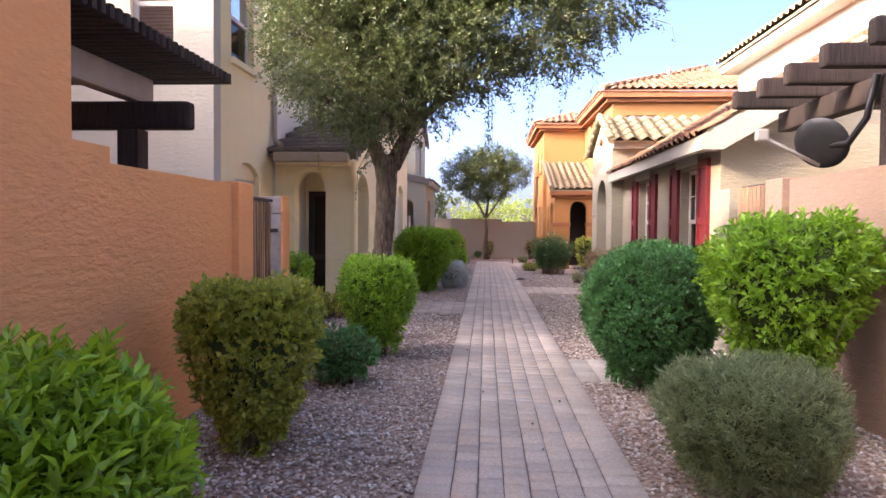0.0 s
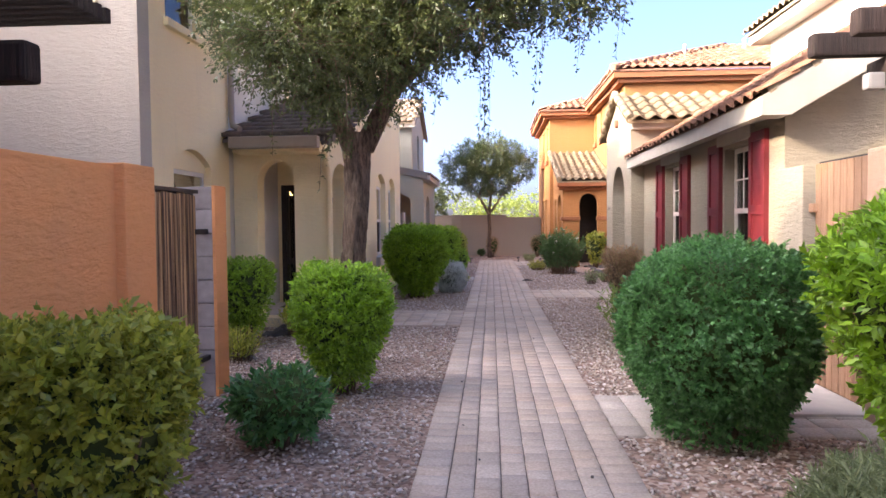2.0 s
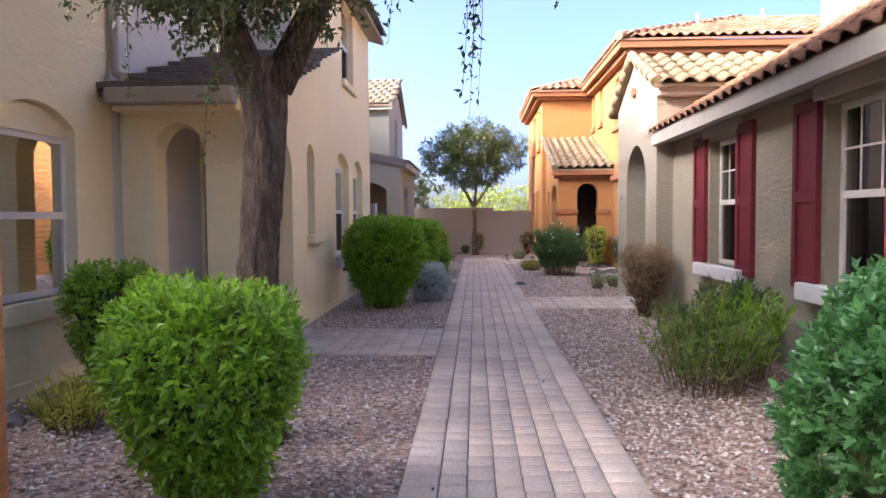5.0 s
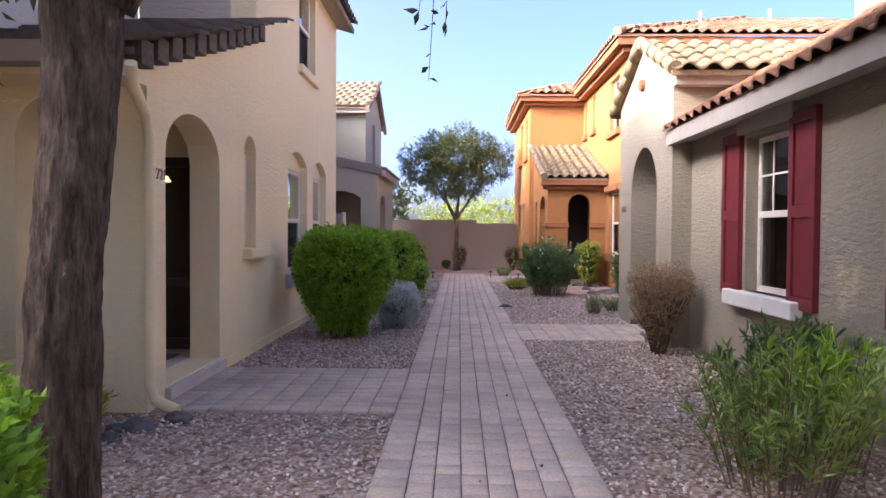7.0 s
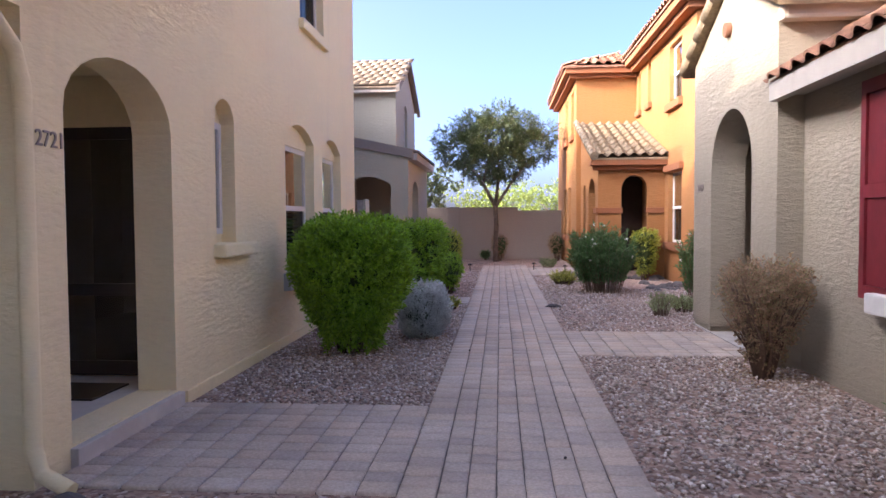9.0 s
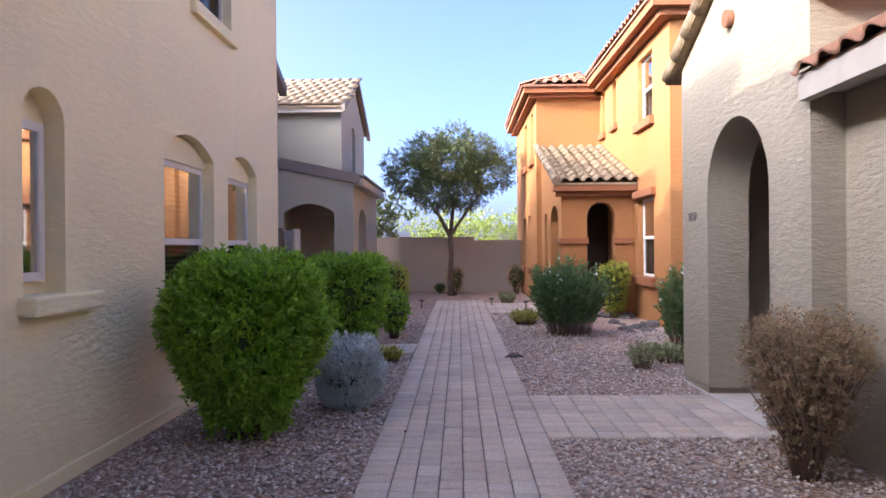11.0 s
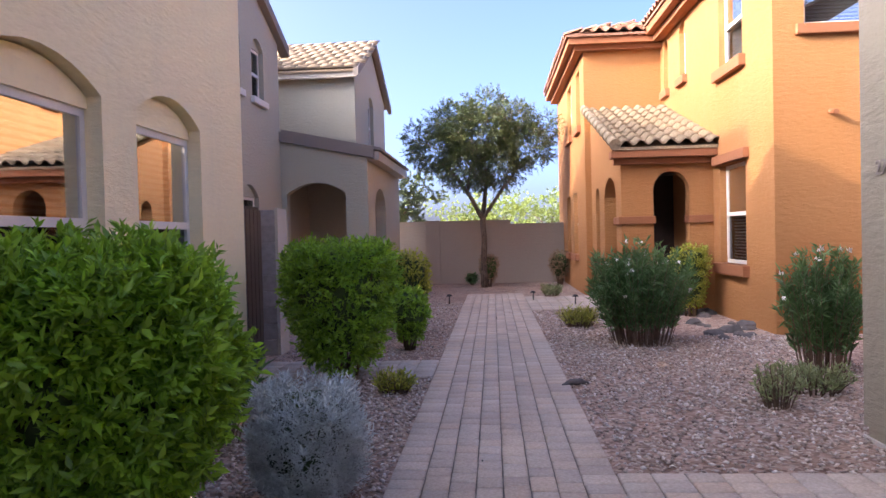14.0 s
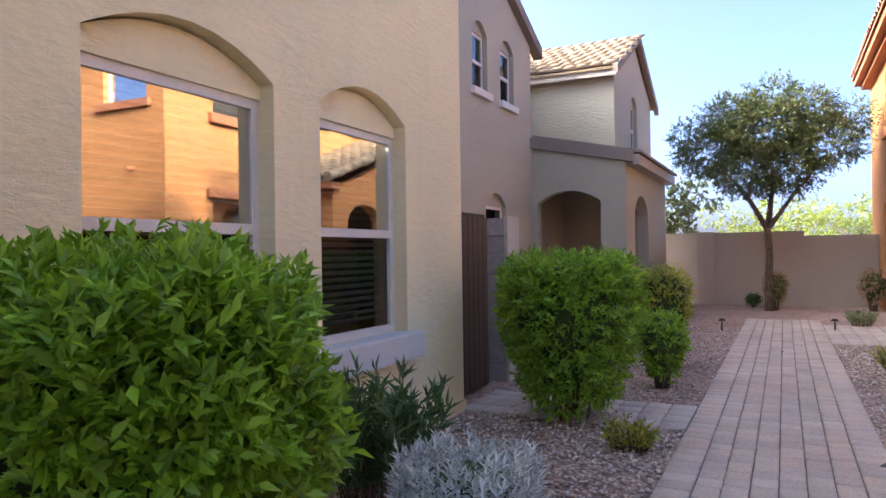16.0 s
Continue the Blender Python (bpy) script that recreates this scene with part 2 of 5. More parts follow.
DOORDARK = plain("dark_brown_door_and_shade", (0.035, 0.022, 0.017), 0.45, 0.2, 8, 0, 0.1)
ROCK = plain("gray_lava_rock", (0.12, 0.105, 0.10), 0.9, 0.35, 9, 0, 0.6)
GROUND = ground_mat()
PAVE_COLS = [(0.50, 0.425, 0.36), (0.45, 0.385, 0.335), (0.54, 0.44, 0.36), (0.42, 0.36, 0.32), (0.54, 0.465, 0.40), (0.50, 0.40, 0.325)]
PAVER = paver_mat("concrete_paver", PAVE_COLS, True)
PAVER_JOINED = paver_mat("concrete_paver_far", PAVE_COLS, False)
SLABPAVE = paver_mat("pale_paver", [(0.46, 0.41, 0.36), (0.50, 0.45, 0.40), (0.42, 0.37, 0.33)], True)
JOINT = plain("dark_joint_sand", (0.16, 0.13, 0.11), 0.95, 0.2, 30)
GRAVEL = islands("pink_gray_gravel", [(0.26, 0.19, 0.16), (0.51, 0.40, 0.335), (0.66, 0.555, 0.48), (0.36, 0.275, 0.23), (0.78, 0.71, 0.65), (0.27, 0.21, 0.185), (0.56, 0.43, 0.35)], 0.9, 0, 0, 40)
BARK = wood_mat("rough_gray_brown_bark", (0.37, 0.26, 0.185), (0.085, 0.055, 0.038), 5, (8, 8, 1.5), 1.0, 0.04)
TWIG = plain("brown_twig", (0.16, 0.10, 0.065), 0.85, 0.25, 20)
L_BRIGHT = leafmat("bright_yellow_green_leaf", [(0.241, 0.414, 0.023), (0.345, 0.552, 0.034), (0.184, 0.322, 0.023), (0.414, 0.621, 0.057)])
L_OLIVE = leafmat("olive_yellow_leaf", [(0.257, 0.3, 0.043), (0.4, 0.429, 0.057), (0.529, 0.529, 0.086), (0.2, 0.243, 0.036)])
L_GREEN = leafmat("fresh_green_leaf", [(0.172, 0.328, 0.023), (0.265, 0.484, 0.039), (0.359, 0.608, 0.055), (0.125, 0.25, 0.023)])
L_DEEP = leafmat("deep_green_leaf", [(0.06, 0.194, 0.052), (0.09, 0.269, 0.075), (0.135, 0.344, 0.105), (0.045, 0.149, 0.045)])
L_DARK = leafmat("dark_green_leaf", [(0.065, 0.143, 0.039), (0.091, 0.195, 0.0585), (0.13, 0.234, 0.078)])
L_GRAYGREEN = leafmat("gray_green_leaf", [(0.215, 0.257, 0.114), (0.286, 0.343, 0.157), (0.386, 0.429, 0.2), (0.172, 0.215, 0.1)])
L_GREENISH = leafmat("mixed_green_leaf", [(0.13, 0.221, 0.052), (0.195, 0.299, 0.065), (0.312, 0.429, 0.091), (0.156, 0.234, 0.078)])
L_SILVER = leafmat("silver_leaf", [(0.6, 0.636, 0.6), (0.72, 0.756, 0.72), (0.48, 0.516, 0.492)], 0.7, 0.15)
L_BROWN = leafmat("dry_brown_leaf", [(0.338, 0.208, 0.13), (0.442, 0.273, 0.169), (0.26, 0.182, 0.104), (0.364, 0.312, 0.156)], 0.7)
L_TREE = leafmat("olive_tree_leaf", [(0.055, 0.08, 0.022), (0.085, 0.115, 0.03), (0.13, 0.16, 0.042), (0.06, 0.09, 0.022)], 0.5, 0.35)
L_FAR = leafmat("sunny_far_leaf", [(0.2, 0.27, 0.04), (0.28, 0.34, 0.05), (0.16, 0.23, 0.035)], 0.6, 0.35)
FLOWER = plain("white_flower_petal", (0.75, 0.72, 0.68), 0.6, 0.05, 8, 0, 0)
CORE = plain("crown_inner_shade", (0.055, 0.08, 0.022), 0.95, 0.3, 14, 0, 0.3)


# ---- building helpers ----
def mesh_of(bm, mat, name):
    me = bpy.data.meshes.new(name)
    bmesh.ops.recalc_face_normals(bm, faces=bm.faces)
    bm.to_mesh(me)
    bm.free()
    me.materials.append(mat)
    return me


def part(name, bm, mat, parent, label=""):
    ob = new(name, mesh_of(bm, mat, name) if isinstance(bm, bmesh.types.BMesh) else bm)
    ob.parent = parent
    return tagged(ob, label)


def thing(name, label, category, group="", kind=""):
    return tagged(new(name), label, category, group, kind)


def solo(name, bm, mat, label, category, group="", kind=""):
    return tagged(new(name, mesh_of(bm, mat, name)), label, category, group, kind)


def box(bm, x0, x1, y0, y1, z0, z1, bevel=0.0):
    r = bmesh.ops.create_cube(bm, size=1, matrix=Matrix.Translation(((x0 + x1) / 2, (y0 + y1) / 2, (z0 + z1) / 2)) @ Matrix.Diagonal((abs(x1 - x0), abs(y1 - y0), abs(z1 - z0), 1)))
    if bevel:
        ed = list({e for v in r["verts"] for e in v.link_edges})
        bmesh.ops.bevel(bm, geom=ed, offset=bevel, segments=2, affect="EDGES", profile=0.6)
    return bm


def cbox(*a, bevel=0.0):
    return box(bmesh.new(), *a, bevel=bevel)


def arch(u0, u1, z0, zs, zt, n=12, flat=False):
    """An opening with an arched head: foot z0, springing zs, crown zt; flat: a shallow segment instead of a half round."""
    mid, ru, rz = (u0 + u1) / 2, (u1 - u0) / 2, zt - zs
    pts = [(u0, z0), (u1, z0)]
    for i in range(n + 1):
        a = math.pi * i / n
        pts.append((mid + ru * math.cos(a), zs + rz * (math.sin(a) ** 2 if flat else math.sin(a))))
    return pts


def rect(u0, u1, z0, z1):
    return [(u0, z0), (u1, z0), (u1, z1), (u0, z1)]


def slab(axis, pos, depth, outline, holes=(), bm=None):
    """An upright wall of the given outline with openings through it. axis x: it stands at x = pos and u runs along y."""
    bm = bm or bmesh.new()
    at = (lambda u, v, w: (pos + w, u, v)) if axis == "x" else (lambda u, v, w: (u, pos + w, v))
    edges = []
    for loop in (outline, *holes):
        vs = [bm.verts.new(at(u, v, 0)) for u, v in loop]
        edges += [bm.edges.new((a, b)) for a, b in zip(vs, vs[1:] + vs[:1])]
    f = bmesh.ops.triangle_fill(bm, edges=edges, use_beauty=True)["geom"]
    faces = [g for g in f if isinstance(g, bmesh.types.BMFace)]
    ext = bmesh.ops.extrude_face_region(bm, geom=faces)["geom"]
    off = Vector(at(0, 0, depth)) - Vector(at(0, 0, 0))
    bmesh.ops.translate(bm, verts=[g for g in ext if isinstance(g, bmesh.types.BMVert)], vec=off)
    return bm


def prism(bm, pts, vec):
    a = [bm.verts.new(p) for p in pts]
    b = [bm.verts.new(Vector(p) + Vector(vec)) for p in pts]
    bm.faces.new(a)
    bm.faces.new(b[::-1])
    for i in range(len(a)):
        j = (i + 1) % len(a)
        bm.faces.new((a[i], a[j], b[j], b[i]))
    return bm


def tube(bm, pts, radii, n=8, cap=True):
    rings = []
    for i, p in enumerate(pts):
        p = Vector(p)
        d = (Vector(pts[min(i + 1, len(pts) - 1)]) - Vector(pts[max(i - 1, 0)])).normalized()
        a = d.orthogonal().normalized() if abs(d.z) < 0.99 else Vector((1, 0, 0))
        if rings:
            a = (last - d * last.dot(d)).normalized()
        last = a
        b = d.cross(a)
        r = radii[i] if isinstance(radii, (list, tuple)) else radii
        rings.append([bm.verts.new(p + r * (a * math.cos(2 * math.pi * k / n) + b * math.sin(2 * math.pi * k / n))) for k in range(n)])
    for r0, r1 in zip(rings, rings[1:]):
        for k in range(n):
            bm.faces.new((r0[k], r0[(k + 1) % n], r1[(k + 1) % n], r1[k])).smooth = True
    if cap:
        bm.faces.new(rings[0][::-1])
        bm.faces.new(rings[-1])
    return bm


def raw_mesh(name, verts, quads, mat, smooth=False):
    """A mesh from number arrays; every face has the same number of corners."""
    me = bpy.data.meshes.new(name)
    k = quads.shape[1]
    me.vertices.add(len(verts))
    me.vertices.foreach_set("co", np.ascontiguousarray(verts, dtype=np.float32).ravel())
    me.loops.add(quads.size)
    me.loops.foreach_set("vertex_index", np.ascontiguousarray(quads, dtype=np.int32).ravel())
    me.polygons.add(len(quads))
    me.polygons.foreach_set("loop_start", np.arange(0, quads.size, k, dtype=np.int32))
    me.update(calc_edges=True)
    me.validate()
    me.materials.append(mat)
    return me


RNG = np.random.default_rng(7)


def unit(v):
    return v / np.maximum(np.linalg.norm(v, axis=1, keepdims=True), 1e-6)


def leaf_arrays(pos, direc, normal, length, width):
    """Folded pointed leaves at pos, along direc."""
    n = len(pos)
    d = unit(direc)
    s = unit(np.cross(d, normal))
    up = np.cross(s, d)
    L, W = length[:, None], width[:, None]
    v = np.stack([pos, pos + d * L * 0.45 + s * W * 0.5 + up * W * 0.22, pos + d * L - up * L * 0.12, pos + d * L * 0.45 - s * W * 0.5 + up * W * 0.22], axis=1).reshape(-1, 3)
    b = np.arange(n)[:, None] * 4
    f = np.concatenate([b + np.array([0, 1, 2]), b + np.array([0, 2, 3])], axis=0)
    return v, f


def sphere_dirs(n, zmin=-1.0):
    z = RNG.uniform(zmin, 1, n)
    a = RNG.uniform(0, 2 * np.pi, n)
    r = np.sqrt(1 - z * z)
    return np.stack([r * np.cos(a), r * np.sin(a), z], axis=1)


def lump(d, seed, freq, amp):
    out = np.zeros(len(d))
    r = np.random.default_rng(seed)
    for k in range(6):
        w = r.normal(size=3) * freq * (1 + k * 0.5)
        out += np.sin(d @ w + r.uniform(0, 6.28)) / (1 + k * 0.5)
    return out * amp / 2


def bush(label, x, y, w, h, mat, count=7000, leaf=0.05, lw=0.5, low=0.12, square=1.0, loose=0.12, core=True, foot=0.55, up=0.25, depth=None, flowers=0, group="clipped shrubs", seed=1, belly=0.55, stems=12, per=8):
    """A shrub: stems from the ground, a solid core coloured dark as the crown's inner shade and a crown of leafy
    shoots. foot: how narrow the crown is at its bottom; belly: where it is widest.
    """
    ob = thing("shrub", label, "shrub", group)
    ob.location = (x, y, 0)
    w, h = w * 0.95, h * 0.97
    rx, ry = w / 2, (depth or w) / 2
    cz = low + belly * (h - low)
    rs = np.random.default_rng(seed)

    def shell(d):
        rho = np.sqrt(np.maximum(1 - d[:, 2] ** 2, 1e-6))
        hz = rho ** (square * 0.8)
        ez = np.sign(d[:, 2]) * np.abs(d[:, 2]) ** square
        k = np.where(d[:, 2] < 0, 1 - (1 - foot) * np.abs(ez) ** 1.15, 1.0)
        hz = np.where(d[:, 2] < 0, np.maximum(hz, 0.85 * np.minimum(1, rho * 3)), hz)
        rz = np.where(d[:, 2] < 0, cz - low, h - cz)
        return np.stack([d[:, 0] / rho * hz * k * rx, d[:, 1] / rho * hz * k * ry, ez * rz], axis=1)

    n = int(count * 1.3) // per
    d = sphere_dirs(n)
    hz = rs.uniform(-1, 1, n)
    z = np.where(rs.random(n) < 0.6, np.sign(hz) * np.abs(hz) ** (1 / square), d[:, 2])
    d = unit(d * np.array([1, 1, 0]) + 1e-9) * np.sqrt(1 - z * z)[:, None] + z[:, None] * np.array([0, 0, 1.0])
    d = d[(d[:, 2] > -0.75) | (rs.random(n) < 0.5)]
    n = len(d)
    r = 1 + lump(d, seed, 3.5, 0.07) + lump(d, seed + 40, 9.0, 0.035)
    layer = 1 - np.abs(rs.normal(0, loose, n)) + (rs.random(n) < 0.05) * rs.uniform(0, 0.07, n)
    tip = shell(d) * (r * layer)[:, None] + np.array([0, 0, cz])
    out = unit(d + rs.normal(0, 0.38, (n, 3)) + np.array([0, 0, up]))
    size = rs.uniform(0.75, 1.2, n) * leaf
    t = np.tile((np.arange(per) + 0.5) / per, n)
    T, O, S = np.repeat(tip, per, axis=0), np.repeat(out, per, axis=0), np.repeat(size, per)
    m = len(T)
    side = unit(np.cross(O, rs.normal(size=(m, 3))))
    p = T - O * ((1 - t) * S * 2.1)[:, None]
    p[:, 2] = np.maximum(p[:, 2], 0.02)
    direc = side * (1.15 - 0.75 * t)[:, None] + O * (0.35 + 0.5 * t)[:, None]
    nrm = unit(O + side * -0.35 + rs.normal(0, 0.3, (m, 3)) + np.array([0, 0, 0.35]))
    ln = S * rs.uniform(0.7, 1.2, m)
    v, f = leaf_arrays(p, direc, nrm, ln, ln * lw)
    v[:, 2] = np.maximum(v[:, 2], 0.006)
    part("foliage", raw_mesh("foliage", v, f, mat), mat, ob)["kind"] = "stuff"
    # Solid core behind the leaves; the crown's inner shade is put into its colour.
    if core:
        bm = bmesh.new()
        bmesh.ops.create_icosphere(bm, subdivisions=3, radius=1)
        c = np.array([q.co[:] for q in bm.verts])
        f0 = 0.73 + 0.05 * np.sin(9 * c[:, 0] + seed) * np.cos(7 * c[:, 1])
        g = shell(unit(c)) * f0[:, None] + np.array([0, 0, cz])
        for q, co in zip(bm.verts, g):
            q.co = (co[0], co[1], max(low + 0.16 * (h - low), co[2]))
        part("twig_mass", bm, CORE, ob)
    bm = bmesh.new()
    for i in range(stems):
        a = rs.uniform(0, 6.28)
        b0 = rs.uniform(0.05, 0.4) * foot
        t0 = rs.uniform(0.4, 0.9)
        top = h * rs.uniform(0.45, 0.85)
        tube(bm, [(rx * b0 * math.cos(a), ry * b0 * math.sin(a), -0.02), (rx * (b0 + t0) * 0.4 * math.cos(a + 0.3), ry * (b0 + t0) * 0.4 * math.sin(a + 0.3), top * 0.5), (rx * t0 * math.cos(a), ry * t0 * math.sin(a), top)], [0.017, 0.012, 0.004], 5)
    part("woody_base", bm, TWIG, ob)["kind"] = "stuff"
    if flowers:
        fd = sphere_dirs(flowers, 0.1)
        fp = np.repeat(shell(fd) * 0.98 + np.array([0, 0, cz]), 5, axis=0)
        v, f = leaf_arrays(fp, RNG.normal(size=fp.shape) + np.array([0, 0, 0.4]), RNG.normal(size=fp.shape), np.full(len(fp), 0.035), np.full(len(fp), 0.03))
        part("flowers", raw_mesh("flowers", v, f, FLOWER), FLOWER, ob, "small white flowers")["kind"] = "stuff"
    return ob


def spray(label, x, y, w, h, mat, stalks=60, leaves=26, leaf=0.09, lw=0.16, group="loose shrubs", flowers=0, droop=0.15, seed=1, name="shrub", category="shrub"):
    """An open shrub of arching stalks with narrow leaves."""
    ob = thing(name, label, category, group)
    ob.location = (x, y, 0)
    rs = random.Random(seed)
    bm = bmesh.new()
    P, D, N, S, tips = [], [], [], [], []
    for i in range(stalks):
        a, t = rs.uniform(0, 6.28), rs.uniform(0.05, 1) ** 0.6
        hh = h * rs.uniform(0.55, 1.0) * (1 - 0.25 * t)
        b0 = Vector((0.26 * w * math.cos(a) * t, 0.26 * w * math.sin(a) * t, -0.01))
        top = Vector((w / 2 * t * math.cos(a), w / 2 * t * math.sin(a), hh))
        mid = (b0 + top) / 2 + Vector((0, 0, h * droop)) * t
        pts = [b0 * (1 - s) ** 2 + mid * 2 * s * (1 - s) + top * s * s for s in (0, 0.25, 0.5, 0.75, 1)]
        tube(bm, pts, [0.006, 0.005, 0.004, 0.003, 0.002], 4, False)
        tips.append(top)
        for j in range(leaves):
            s = rs.uniform(0.2, 1.0)
            p = b0 * (1 - s) ** 2 + mid * 2 * s * (1 - s) + top * s * s
            dr = Vector((rs.gauss(0, 1), rs.gauss(0, 1), rs.gauss(0.5, 0.7))).normalized() + (top - b0).normalized() * 0.6
            P.append(p[:]); D.append(dr[:]); N.append((rs.gauss(0, 1), rs.gauss(0, 1), rs.gauss(0.6, 1))); S.append(leaf * rs.uniform(0.6, 1.2))
    part("woody_base", bm, TWIG, ob)["kind"] = "stuff"
    S = np.array(S)
    v, f = leaf_arrays(np.array(P), np.array(D), np.array(N), S, S * lw)
    v[:, 2] = np.maximum(v[:, 2], 0.005)
    part("foliage", raw_mesh("foliage", v, f, mat), mat, ob)["kind"] = "stuff"
    if flowers:
        fp = np.repeat(np.array([t[:] for t in rs.sample(tips, min(flowers, len(tips)))]), 6, axis=0)
        v, f = leaf_arrays(fp, RNG.normal(size=fp.shape) + np.array([0, 0, 0.4]), RNG.normal(size=fp.shape), np.full(len(fp), 0.04), np.full(len(fp), 0.035))
        part("flowers", raw_mesh("flowers", v, f, FLOWER), FLOWER, ob, "small white flowers")["kind"] = "stuff"
    return ob


def tile_shape(w=0.25, length=0.44, high=0.075, flat=False):
    """One roof tile along +y with its crown up: vertices and quads."""
    us = [-0.5, -0.41, -0.30, -0.19, -0.10, 0.0, 0.13, 0.27, 0.40, 0.5]
    zs = [high * k for k in (0.30, 0.08, 0.0, 0.08, 0.30, 0.72, 1.0, 1.0, 0.72, 0.30)]
    if flat:
        us, zs = [-0.49, -0.48, 0.48, 0.49], [0.0, 0.028, 0.028, 0.0]
    v, f, n = [], [], len(us)
    for y, lift in ((0.0, 0.03), (length, 0.0)):
        for u, z in zip(us, zs):
            v.append((u * w, y, z + lift))
    for u, z in zip(us, zs):
        v.append((u * w * 0.98, 0.004, 0.0 if flat else z + 0.006))
    for i in range(n - 1):
        f.append((i, i + 1, n + i + 1, n + i))
        f.append((2 * n + i, 2 * n + i + 1, i + 1, i))
    return np.array(v), np.array(f)


def tiles(parent, o, a, s, na, ns, mat, w=0.25, rise=0.38, keep=None, flat=False, single=False, high=0.07):
    """Rows of roof tiles from the lower corner o, along a and up the slope s."""
    a, s = Vector(a).normalized(), Vector(s).normalized()
    nrm = a.cross(s)
    if nrm.z < 0:
        nrm = -nrm
    v, f = tile_shape(w, rise * 1.15, high, flat)
    M = np.array([a, s, nrm])
    shared = raw_mesh("roof_tile", v, f, mat) if single else None
    allv, allf, k = [], [], 0
    for j in range(ns):
        for i in range(na):
            off = 0.5 * w * (j % 2) if flat else 0
            p = Vector(o) + a * (w * (i + 0.5) + off) + s * (rise * j)
            if keep and not keep(p + s * rise * 0.5):
                continue
            jig = 0.012 * math.sin(i * 12.9 + j * 78.2)
            if single:
                ob = new("roof_tile", shared)
                ob.parent = parent
                m = Matrix((a, s, nrm)).transposed().to_4x4()
                m.translation = p + nrm * (0.02 + abs(jig)) + s * jig
                ob.matrix_basis = m
            else:
                allv.append(v @ M + np.array(p + nrm * (0.02 + abs(jig)) + s * jig)); allf.append(f + k * len(v)); k += 1
    if not single and allv:
        ob = part("roof_tiles", raw_mesh("roof_tiles", np.concatenate(allv), np.concatenate(allf), mat), mat, parent)
        ob["kind"] = "stuff"


def window(house, axis, pos, side, u0, u1, z0, z1, zs=None, arched=False, recess=0.10, sill=None, sillmat=None, framemat=None, blinds=0, rail=True, screen=True, muntins=False, glass=None, back=0.35):
    """A sash window set back in its opening. side: +1 when the house's inside lies at larger coordinates."""
    framemat = framemat or WHITE
    p = pos + side * recess
    zt = zs if arched else z1
    fw = 0.055

    def bx(w0, w1, a0, a1, b0, b1, bm=None):
        lo, hi = sorted((p + side * w0, p + side * w1))
        return box(bm or bmesh.new(), lo, hi, a0, a1, b0, b1) if axis == "x" else box(bm or bmesh.new(), a0, a1, lo, hi, b0, b1)
    outer = rect(u0, u1, z0, zt)
    inner = rect(u0 + fw, u1 - fw, z0 + fw, zt - fw)
    win = part("window", slab(axis, p, side * 0.06, outer, [inner]), framemat, house)
    if arched:
        sp = zt + 0.3 * (z1 - zt)
        top = [(u0, zt), (u1, zt), (u1, sp)] + [((u0 + u1) / 2 + (u1 - u0) / 2 * math.cos(math.pi * i / 12), sp + (z1 - sp) * math.sin(math.pi * i / 12) ** 2) for i in range(1, 12)] + [(u0, sp)]
        part("arched_head", slab(axis, p - side * 0.02, side * 0.08, top), WALL_OF.get(house.name, framemat), win)
    zm = (z0 + zt) / 2
    if rail:
        part("meeting_rail", bx(-0.015, 0.05, u0 + fw, u1 - fw, zm - 0.03, zm + 0.03), framemat, win)
    for lo, hi, low in ((z0 + fw, zm - 0.03 if rail else zt - fw, True), (zm + 0.03, zt - fw, False)) if rail else ((z0 + fw, zt - fw, False),):
        g = part("pane", bx(0.025 if low else 0.015, 0.031 if low else 0.021, u0 + fw, u1 - fw, lo, hi), SCREEN if (low and screen) else (glass or DIMGLASS), win)
        g.visible_shadow = False
    if muntins:
        for q in range(1, 3):
            u = u0 + (u1 - u0) * q / 3
            part("muntin", bx(0.005, 0.014, u - 0.009, u + 0.009, zm + 0.03, zt - fw), framemat, win)
        part("muntin", bx(0.004, 0.013, u0 + fw, u1 - fw, (zm + zt) / 2 - 0.009, (zm + zt) / 2 + 0.009), framemat, win)
    if blinds:
        top = zt - fw
        n = int((top - z0 - fw) * blinds / 0.05)
        me = None
        for i in range(n):
            z = top - 0.05 * (i + 0.5)
            if me is None:
                b = bmesh.new()
                bx(0.085, 0.115, u0 + fw, u1 - fw, z - 0.004, z + 0.004, b)
                bmesh.ops.rotate(b, verts=b.verts, cent=(p + side * 0.1, 0, z) if axis == "x" else (0, p + side * 0.1, z), matrix=Matrix.Rotation(radians(52 * side if axis == "x" else -52 * side), 3, "Y" if axis == "x" else "X"))
                ob = part("blind_slat", b, BLIND, win)
                me, zf = ob.data, z
            else:
                ob = new("blind_slat", me)
                ob.parent = win
                ob.location = (0, 0, z - zf)
    # Dark sheets behind the panes: an unlit room's shade put into their colour.
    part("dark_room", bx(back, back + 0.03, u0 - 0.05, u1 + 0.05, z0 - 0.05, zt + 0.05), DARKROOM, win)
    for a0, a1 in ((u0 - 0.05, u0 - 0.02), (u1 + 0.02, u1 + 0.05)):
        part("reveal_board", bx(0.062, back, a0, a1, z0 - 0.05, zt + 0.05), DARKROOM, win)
    if sill:
        proud, th, over = sill
        lo, hi = sorted((pos - side * proud, pos + side * recess))
        b = cbox(lo, hi, u0 - over, u1 + over, z0 - th, z0, bevel=0.015) if axis == "x" else cbox(u0 - over, u1 + over, lo, hi, z0 - th, z0, bevel=0.015)
        part("sill", b, sillmat or framemat, win)
    return win


